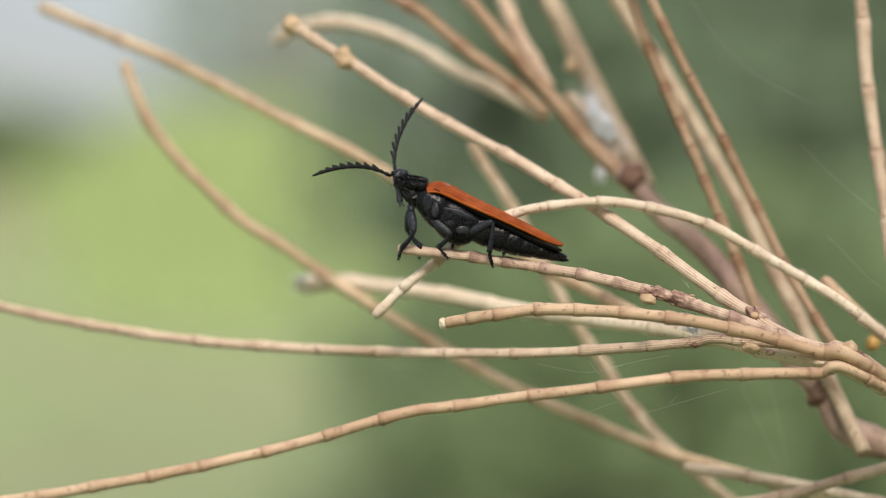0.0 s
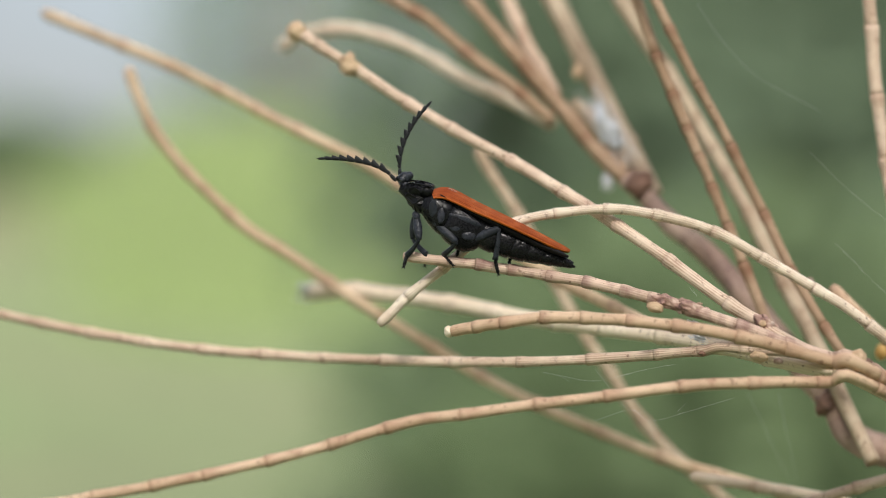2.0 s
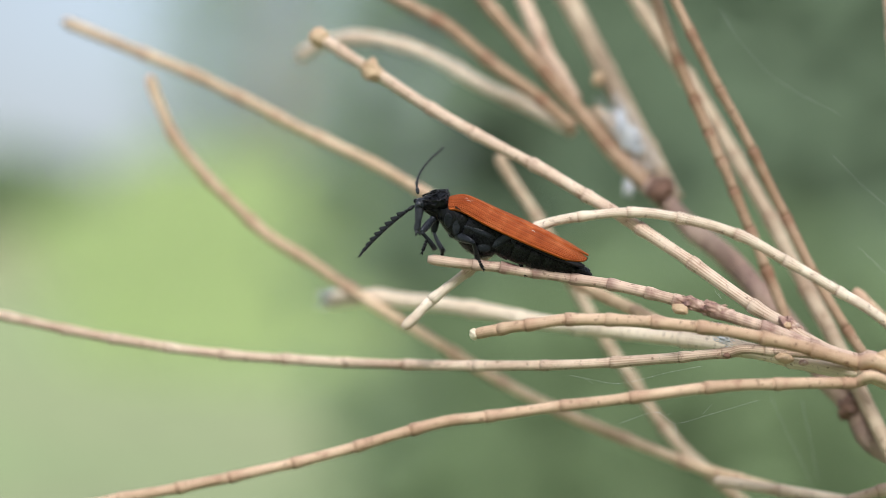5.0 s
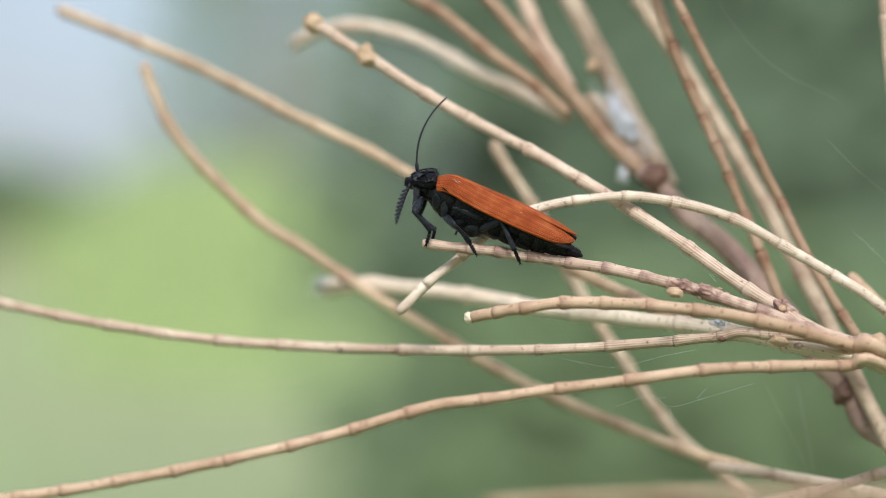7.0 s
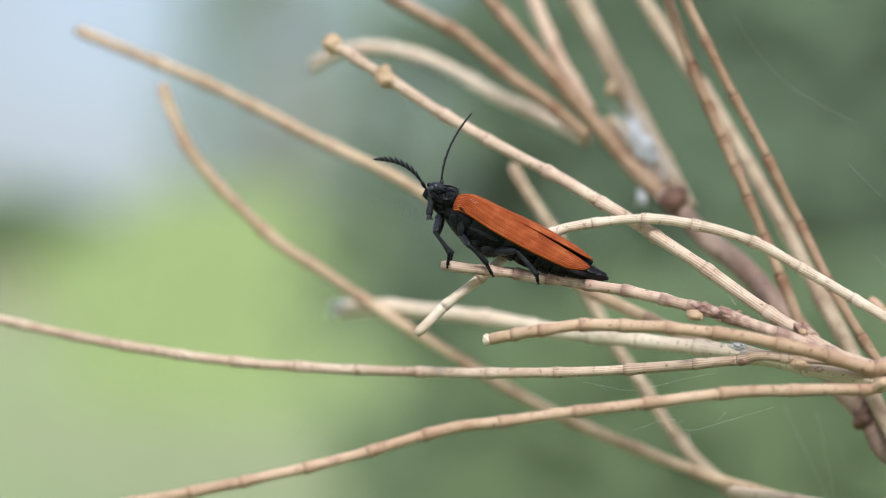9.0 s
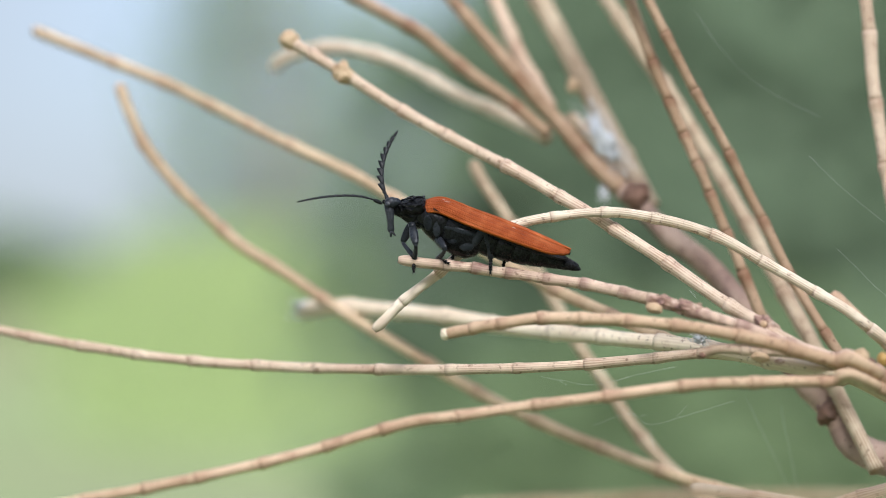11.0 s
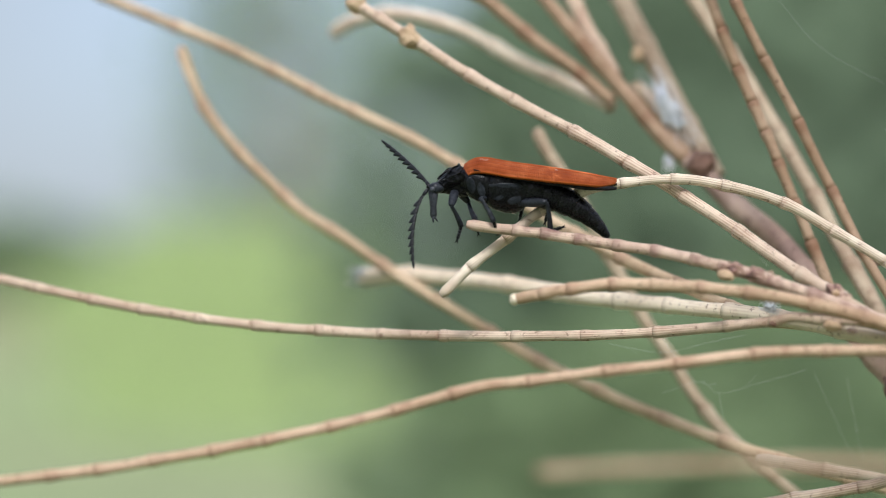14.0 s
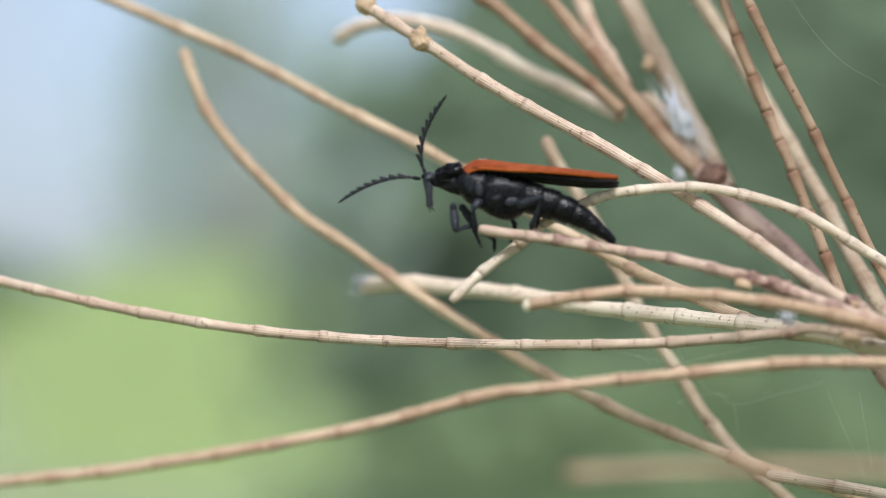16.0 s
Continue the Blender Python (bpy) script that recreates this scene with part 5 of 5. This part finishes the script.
    leg_rows = {   # knee, ankle and toe, time by time
        ("front", 1): [
            (0, (-2.87, -7.4, 8.00), (-3.62, -6.9, 7.11), (-3.89, -6.7, 6.49)),
            (0.5, (-2.87, -7.4, 8.00), (-3.62, -6.9, 7.11), (-3.89, -6.7, 6.49)),
            (1, (-2.87, -7.4, 8.00), (-3.62, -6.9, 7.11), (-3.89, -6.7, 6.49)),
            (1.5, (-2.87, -7.4, 8.00), (-3.62, -6.9, 7.11), (-3.89, -6.7, 6.49)),
            (2, (-2.87, -7.4, 8.00), (-3.62, -6.9, 7.11), (-3.89, -6.7, 6.49)),
            (2.5, (-2.87, -7.4, 8.00), (-3.62, -6.9, 7.11), (-3.89, -6.7, 6.49)),
            (3, (-2.87, -7.4, 8.00), (-3.62, -6.9, 7.11), (-3.89, -6.7, 6.49)),
            (3.5, (-3.29, -7.4, 8.39), (-3.35, -6.9, 7.35), (-3.89, -6.7, 6.53)),
            (6, (-4.49, -7.4, 9.04), (-3.48, -6.9, 7.73), (-3.87, -6.7, 6.49)),
            (6.5, (-4.51, -7.4, 9.08), (-3.50, -6.9, 7.71), (-3.86, -6.7, 6.47)),
            (7, (-4.59, -7.4, 9.03), (-3.46, -6.9, 7.79), (-3.83, -6.7, 6.54)),
            (7.5, (-4.65, -7.4, 9.16), (-3.54, -6.9, 7.73), (-3.86, -6.7, 6.41)),
            (8, (-4.62, -7.4, 9.07), (-3.54, -6.9, 7.70), (-3.89, -6.7, 6.42)),
            (8.5, (-4.64, -7.4, 9.20), (-3.49, -6.9, 7.72), (-3.85, -6.7, 6.48)),
            (11, (-2.77, -7.4, 7.87), (-2.91, -6.9, 7.15), (-2.96, -6.7, 6.13)),
            (11.5, (-2.90, -7.4, 8.10), (-2.88, -6.9, 7.29), (-2.98, -6.7, 6.19)),
            (12, (-3.01, -7.4, 7.86), (-2.95, -6.9, 6.86), (-3.00, -6.7, 5.78)),
            (12.5, (-3.21, -7.4, 8.21), (-2.91, -6.9, 7.27), (-3.04, -6.7, 5.77)),
            (13, (-3.56, -7.4, 8.72), (-2.89, -6.9, 7.18), (-2.97, -6.7, 5.95)),
            (13.5, (-4.18, -7.4, 8.86), (-4.34, -6.9, 7.40), (-3.97, -6.7, 5.32)),
            (14, (-5.12, -6.5, 8.15), (-4.45, -6.0, 6.78), (-4.69, -5.8, 5.88)),
            (14.5, (-5.16, -6.5, 8.08), (-4.33, -6.0, 6.92), (-4.16, -5.8, 5.50)),
            (15, (-5.71, -6.5, 7.08), (-5.06, -6.0, 6.30), (-4.75, -5.8, 4.90)),
            (15.5, (-5.98, -6.5, 6.81), (-5.09, -6.0, 6.59), (-5.00, -5.8, 5.39)),
            (16, (-5.61, -6.5, 6.65), (-4.57, -6.0, 7.10), (-3.94, -5.8, 6.74)),
        ],
        ("middle", 1): [
            (0, (-0.20, -7.5, 7.83), (-0.87, -6.9, 7.23), (-0.35, -6.7, 6.06)),
            (0.5, (-0.20, -7.5, 7.83), (-0.87, -6.9, 7.23), (-0.35, -6.7, 6.06)),
            (1, (-0.20, -7.5, 7.83), (-0.87, -6.9, 7.23), (-0.35, -6.7, 6.06)),
            (1.5, (-0.20, -7.5, 7.83), (-0.87, -6.9, 7.23), (-0.35, -6.7, 6.06)),
            (2, (-0.20, -7.5, 7.83), (-0.87, -6.9, 7.23), (-0.35, -6.7, 6.06)),
            (2.5, (-0.20, -7.5, 7.83), (-0.87, -6.9, 7.23), (-0.35, -6.7, 6.06)),
            (3, (-0.20, -7.5, 7.83), (-0.87, -6.9, 7.23), (-0.35, -6.7, 6.06)),
            (3.5, (-0.36, -7.5, 7.91), (-0.84, -6.9, 7.34), (-0.43, -6.7, 6.44)),
            (6, (-1.57, -7.5, 8.23), (-0.76, -6.9, 7.16), (-0.21, -6.7, 6.08)),
            (6.5, (-1.73, -7.5, 8.31), (-0.72, -6.9, 7.01), (-0.22, -6.7, 6.08)),
            (7, (-1.67, -7.5, 8.07), (-0.89, -6.9, 7.16), (-0.23, -6.7, 6.10)),
            (7.5, (-2.01, -7.5, 8.19), (-0.72, -6.9, 6.89), (-0.19, -6.7, 6.07)),
            (8, (-2.05, -7.5, 8.22), (-0.82, -6.9, 7.08), (-0.26, -6.7, 6.13)),
            (8.5, (-2.17, -7.5, 8.18), (-0.80, -6.9, 7.08), (-0.25, -6.7, 6.12)),
            (11, (-0.69, -7.5, 7.55), (-1.01, -6.9, 7.21), (-0.46, -6.7, 6.54)),
            (11.5, (-0.92, -7.5, 7.77), (-1.03, -6.9, 7.20), (-0.55, -6.7, 6.57)),
            (12, (-0.83, -7.5, 7.80), (-0.88, -6.9, 7.28), (-0.28, -6.7, 6.03)),
            (12.5, (-1.10, -7.5, 8.26), (-0.97, -6.9, 7.02), (-0.29, -6.7, 6.35)),
            (13, (-2.79, -7.5, 8.64), (-2.07, -6.9, 7.04), (-2.15, -6.7, 6.38)),
            (13.5, (-2.61, -7.5, 8.77), (-2.14, -6.9, 7.16), (-2.10, -6.7, 6.05)),
            (14, (-3.06, -6.6, 8.64), (-2.08, -6.0, 6.91), (-1.84, -5.8, 6.01)),
            (14.5, (-2.76, -6.6, 8.39), (-2.12, -6.0, 7.09), (-1.73, -5.8, 6.15)),
            (15, (-4.03, -6.6, 8.20), (-3.27, -6.0, 7.51), (-2.78, -5.8, 7.18)),
            (15.5, (-4.61, -6.6, 8.64), (-4.28, -6.0, 7.21), (-3.98, -5.8, 6.03)),
            (16, (-4.48, -6.6, 8.22), (-4.35, -6.0, 6.91), (-3.92, -5.8, 5.81)),
        ],
        ("hind", 1): [
            (0, (2.82, -7.5, 8.83), (2.51, -7.0, 6.58), (2.81, -6.8, 5.32)),
            (0.5, (2.82, -7.5, 8.83), (2.51, -7.0, 6.58), (2.81, -6.8, 5.32)),
            (1, (2.82, -7.5, 8.83), (2.51, -7.0, 6.58), (2.81, -6.8, 5.32)),
            (1.5, (2.82, -7.5, 8.83), (2.51, -7.0, 6.58), (2.81, -6.8, 5.32)),
            (2, (2.82, -7.5, 8.83), (2.51, -7.0, 6.58), (2.81, -6.8, 5.32)),
            (2.5, (2.82, -7.5, 8.83), (2.51, -7.0, 6.58), (2.81, -6.8, 5.32)),
            (3, (2.82, -7.5, 8.83), (2.51, -7.0, 6.58), (2.81, -6.8, 5.32)),
            (3.5, (2.63, -7.5, 8.90), (2.55, -7.0, 7.02), (2.72, -6.8, 6.06)),
            (6, (1.50, -7.5, 8.50), (2.36, -7.0, 6.48), (3.12, -6.8, 5.11)),
            (6.5, (1.49, -7.5, 8.49), (2.45, -7.0, 6.39), (3.13, -6.8, 5.03)),
            (7, (1.55, -7.5, 8.37), (2.58, -7.0, 6.18), (3.06, -6.8, 5.03)),
            (7.5, (0.89, -7.5, 8.04), (2.54, -7.0, 6.20), (3.02, -6.8, 5.32)),
            (8, (1.19, -7.5, 7.82), (2.43, -7.0, 6.40), (3.11, -6.8, 5.05)),
            (8.5, (1.13, -7.5, 7.62), (2.71, -7.0, 5.91), (3.19, -6.8, 5.24)),
            (11, (1.97, -7.5, 8.90), (2.40, -7.0, 7.10), (2.43, -6.8, 6.08)),
            (11.5, (1.95, -7.5, 8.80), (2.38, -7.0, 6.80), (2.69, -6.8, 6.06)),
            (12, (1.89, -7.5, 8.76), (2.50, -7.0, 6.42), (3.42, -6.8, 6.62)),
            (12.5, (1.82, -7.5, 8.47), (1.77, -7.0, 6.70), (2.64, -6.8, 6.93)),
            (13, (1.30, -7.5, 8.49), (1.75, -7.0, 6.71), (2.58, -6.8, 6.57)),
            (13.5, (1.26, -7.5, 8.53), (1.71, -7.0, 6.77), (2.61, -6.8, 6.65)),
            (14, (1.54, -6.6, 8.42), (1.75, -6.1, 6.80), (2.50, -5.9, 6.66)),
            (14.5, (0.63, -6.6, 9.18), (1.18, -6.1, 7.43), (1.36, -5.9, 6.89)),
            (15, (-0.38, -6.6, 8.76), (-0.54, -6.1, 7.31), (-0.53, -5.9, 6.40)),
            (15.5, (0.06, -6.6, 8.56), (-0.36, -6.1, 7.26), (-0.54, -5.9, 6.61)),
            (16, (0.22, -6.6, 9.17), (-0.43, -6.1, 7.18), (-0.51, -5.9, 6.69)),
        ],
        ("front", -1): [
            (0, (-3.42, -5.3, 8.11), (-2.50, -5.4, 7.12), (-2.55, -5.4, 6.06)),
            (0.5, (-3.42, -5.3, 8.11), (-2.50, -5.4, 7.12), (-2.55, -5.4, 6.06)),
            (1, (-3.42, -5.3, 8.11), (-2.50, -5.4, 7.12), (-2.55, -5.4, 6.06)),
            (1.5, (-3.42, -5.3, 8.11), (-2.50, -5.4, 7.12), (-2.55, -5.4, 6.06)),
            (2, (-3.42, -5.3, 8.11), (-2.50, -5.4, 7.12), (-2.55, -5.4, 6.06)),
            (2.5, (-3.42, -5.3, 8.11), (-2.50, -5.4, 7.12), (-2.55, -5.4, 6.06)),
            (3, (-3.42, -5.3, 8.11), (-2.50, -5.4, 7.12), (-2.55, -5.4, 6.06)),
            (3.5, (-2.88, -5.3, 8.75), (-2.84, -5.4, 7.27), (-2.87, -5.4, 6.70)),
            (6, (-4.20, -5.3, 8.96), (-3.16, -5.4, 7.78), (-3.55, -5.4, 6.52)),
            (6.5, (-4.22, -5.3, 9.01), (-3.19, -5.4, 7.76), (-3.53, -5.4, 6.51)),
            (7, (-4.30, -5.3, 8.96), (-3.14, -5.4, 7.84), (-3.51, -5.4, 6.58)),
            (7.5, (-4.36, -5.3, 9.10), (-3.22, -5.4, 7.79), (-3.54, -5.4, 6.45)),
            (8, (-4.34, -5.3, 9.00), (-3.23, -5.4, 7.76), (-3.56, -5.4, 6.47)),
            (8.5, (-4.36, -5.3, 9.14), (-3.17, -5.4, 7.78), (-3.53, -5.4, 6.53)),
            (11, (-3.79, -5.3, 8.16), (-3.09, -5.4, 7.31), (-3.05, -5.4, 6.83)),
            (11.5, (-3.77, -5.3, 8.15), (-3.17, -5.4, 7.35), (-3.14, -5.4, 6.86)),
            (12, (-3.68, -5.3, 8.00), (-3.16, -5.4, 7.38), (-3.07, -5.4, 6.78)),
            (12.5, (-3.42, -5.3, 9.80), (-3.78, -5.4, 9.08), (-3.94, -5.4, 8.76)),
            (13, (-3.61, -5.3, 8.73), (-3.73, -5.4, 7.92), (-3.73, -5.4, 7.33)),
            (13.5, (-4.08, -5.3, 10.92), (-4.40, -5.4, 9.92), (-4.59, -5.4, 9.44)),
            (14, (-3.97, -4.4, 8.56), (-3.55, -4.5, 7.52), (-3.02, -4.5, 5.22)),
            (14.5, (-4.65, -4.4, 8.40), (-4.01, -4.5, 7.02), (-3.13, -4.5, 5.30)),
            (15, (-4.70, -4.4, 7.83), (-4.28, -4.5, 7.00), (-3.93, -4.5, 5.95)),
            (15.5, (-4.01, -4.4, 8.22), (-3.25, -4.5, 7.40), (-1.98, -4.5, 6.17)),
            (16, (-4.13, -4.4, 7.04), (-3.22, -4.5, 6.47), (-2.93, -4.5, 5.22)),
        ],
    }

    bodies = {r[0]: body_pose(*r[1:6]) for r in body_rows}
    walk(beetle, [(t, m) for t, m in bodies.items()])

    # wing cases and hind wings rise about the shoulder; abdomen rings curl one after another
    apart = {6: 0.5, 6.5: 0.5, 7: 0.7, 7.5: 1.3, 8: 1.5, 8.5: 1.6}
    for side in (1, -1):
        for kind, share in (("wing_case", 1.0), ("hind_wing", 0.93)):
            rows = []
            for r in body_rows:
                lift = r[6] * share
                hinge = Vector((0.0, 0.0, 0.9)) * MM
                turn = Euler((0, radians(lift), radians(side * -(0.10 * max(0, lift) + apart.get(r[0], 0))))).to_matrix()
                rows.append((r[0], placed(turn, hinge - turn @ hinge)))
            walk(moving[(kind, side)], rows)
    drawn_out = {7: 1.03, 7.5: 1.10, 8: 1.13, 8.5: 1.14, 11: 1.04, 11.5: 1.04, 12: 1.06, 12.5: 1.05, 13: 1.03, 13.5: 1.04, 14.5: 1.05, 15.5: 1.04, 16: 1.03}
    rings = [[] for _ in moving["abdomen"]]
    for r in body_rows:
        place = Vector((SEGMENTS[0][0], 0, SEGMENTS[0][1])) * MM
        bend = 0.0
        for i, (a, b) in enumerate(zip(SEGMENTS, SEGMENTS[1:])):
            bend += radians(r[7]) * (0.12, 0.20, 0.20, 0.17, 0.13, 0.10, 0.08)[i]
            turn = Euler((0, -bend, 0)).to_matrix()
            rings[i].append((r[0], placed(turn, place)))
            place = place + turn @ (Vector((b[0] - a[0], 0, b[1] - a[1])) * MM * drawn_out.get(r[0], 1.0))
    for ob, rows in zip(moving["abdomen"], rings):
        walk(ob, rows)

    # head: its sockets and the way of the snout
    rows, sockets = [], {}
    for t, x, y, z, angle in head_rows:
        inv = bodies[t].inverted()
        a = radians(angle)
        snout = Vector((-math.cos(a), 0, -math.sin(a)))
        left = bodies[t].to_3x3() @ Vector((0, 1, 0))
        axis_x = (snout + bodies[t].to_3x3() @ Vector((0, 0, -0.15))).normalized()
        up = axis_x.cross(left).normalized()
        sockets[t] = P(x, y, z)
        rows.append((t, inv @ placed(framed(axis_x, up), P(x, y, z))))
    walk(moving["head"], rows)
    rows, hinge, rest = [], Vector((0.1, 0, 0.25)) * MM, math.atan2(-0.15, 2.2)
    for t, socket in sockets.items():
        aim = bodies[t].inverted() @ socket + Vector((-0.2, 0, -0.35)) * MM - hinge
        tip = max(-0.5, min(0.35, math.atan2(aim.z, aim.x) - rest)) * 0.8
        swing = max(-0.3, min(0.3, math.atan2(aim.y, aim.x))) * 0.6
        turn = Euler((0, -tip, swing)).to_matrix()
        sink = Vector((0, 0, -0.38)) * MM * max(0.0, min(1.0, (t - 10.0) / 2.0, (15.2 - t) / 1.0))
        rows.append((t, placed(turn, hinge - turn @ hinge + sink)))
    walk(moving["pronotum"], rows)

    # antennae: a smooth bow through its middle and tip, leaning out of the side plane where it looks short
    whole = sum(ANT)
    flat_a = {6: 75, 6.5: 75, 7: 75, 7.5: 75, 8: 75, 8.5: 75}
    flat_b = {2.5: 60, 6.5: 60, 8.5: 30, 11: 65, 11.5: 65, 12: 45, 12.5: 30, 13: 30, 13.5: 50, 14: 20, 14.5: 45, 15: 60, 15.5: 55, 16: 25}
    for key, table, lean, turned in (("antenna_a", antenna_a, 1.0, flat_a), ("antenna_b", antenna_b, -1.0, flat_b)):
        base, pieces = moving[key]
        base_rows, piece_rows = [], [[] for _ in pieces]
        for t, bx, bz, mx, mz, tx, tz in table:
            o, m, e = Vector((0, 0)), Vector((mx, mz)), Vector((tx, tz))
            c = m * 2 - (o + e) * 0.5
            flat = [(1 - u) ** 2 * o + 2 * u * (1 - u) * c + u * u * e for u in (i / 60 for i in range(61))]
            length = sum((b - a).length for a, b in zip(flat, flat[1:]))
            deep = math.sqrt(max(0.0, whole ** 2 - length ** 2)) * lean
            line = [Vector((q.x, deep * i / 60, q.y)) for i, q in enumerate(flat)]
            run = [0.0]
            for a, b in zip(line, line[1:]):
                run.append(run[-1] + (b - a).length)
            scale = run[-1] / whole

            def on(dist):
                d = dist * min(1.0, scale)
                i = next((k for k in range(60) if run[k + 1] >= d), 59)
                return line[i] + (line[i + 1] - line[i]) * ((d - run[i]) / max(1e-6, run[i + 1] - run[i]))
            inv = bodies[t].inverted()
            start = sockets[t] + Vector((bx, -0.2 * lean * -1, bz)) * MM
            bow = (flat[60] - flat[0]).normalized()
            back = Vector((bow.y, 0, -bow.x)) * -lean     # teeth stand on the outer edge of the bow
            place, done, chain = start, 0.0, []
            for k, seg in enumerate(ANT):
                ahead = (on(done + seg) - on(done)).normalized()
                edge = radians(turned.get(t, 0))
                up = back * math.cos(edge) + Vector((0, 1, 0)) * math.sin(edge)
                up = up if abs(ahead.dot(up.normalized())) < 0.95 else Vector((0, 1, 0))
                chain.append(placed(framed(ahead, up), place))
                place, done = place + ahead * seg * MM, done + seg
            base_rows.append((t, inv @ chain[0]))
            for k in range(len(pieces)):
                piece_rows[k].append((t, chain[0].inverted() @ chain[k + 1]))
        walk(base, base_rows)
        for ob, rows in zip(pieces, piece_rows):
            walk(ob, rows)

    # legs: those seen clearly bend at known knees and ankles, the rest reach from the hips to where the feet hold
    def set_leg(m, side, hip, knee, ankle, end, across, rows, t):
        f = placed(framed(knee - hip, across), hip)
        shin = placed(framed(ankle - knee, across), knee)
        toe = end - ankle
        if toe.length < 0.2 * MM:
            toe = Vector((0, 0, -1))
        k = placed(framed(toe, across), ankle)
        for lst, pose_in in zip(rows, (m.inverted() @ f, f.inverted() @ shin, f.inverted() @ k)):
            lst.append((t, pose_in))

    order = [("front", 1), ("middle", 1), ("hind", 1), ("front", -1), ("middle", -1), ("hind", -1)]
    for n, (which, side) in enumerate(order):
        hip0, lf, lt, out = LEGS[which]
        femur, tibia, foot = moving[("leg", which, side)]
        rows = ([], [], [])
        a, b = lf * MM, lt * MM
        if (which, side) in leg_rows:
            for t, kn, an, to in leg_rows[(which, side)]:
                m = bodies[t]
                knee, ankle, end = P(*kn), P(*an), P(*to)
                root = m @ (Vector((hip0[0], hip0[1] * side, hip0[2])) * MM)
                flat = math.hypot(ankle.x - knee.x, ankle.z - knee.z)
                ankle.y = knee.y + max(-1, min(1, side * math.sqrt(max(0.0, b * b - flat * flat)) / (0.9 * MM))) * 0.9 * MM
                across = m.to_3x3() @ Vector((0, side, 0))
                hip = knee + (root - knee).normalized() * a
                ankle = knee + (ankle - knee).normalized() * b
                set_leg(m, side, hip, knee, ankle, end, across, rows, t)
        for row in feet_rows if (which, side) not in leg_rows else ():
            t, m = row[0], bodies[row[0]]
            hip = m @ (Vector((hip0[0], hip0[1] * side, hip0[2])) * MM)
            end = P(*row[n - 3])
            out = LEGS[which][3] if t < 13.7 else (-0.3, 0.9, 0.6)
            pole = m.to_3x3() @ Vector((out[0], out[1] * side, out[2]))
            ankle = end + Vector((0.25, 0.2 * side, 1.0)) * MM
            gap = ankle - hip
            d = min(max(gap.length, abs(a - b) * 1.2), (a + b) * 0.995)
            ankle = hip + gap.normalized() * d
            along = (a * a - b * b + d * d) / (2 * d)
            high = math.sqrt(max(0, a * a - along * along))
            across = (pole - gap.normalized() * pole.dot(gap.normalized())).normalized()
            knee = hip + gap.normalized() * along + across * high
            set_leg(m, side, hip, knee, ankle, end, across, rows, t)
        for ob, r in zip((femur, tibia, foot), rows):
            walk(ob, r)


motions()
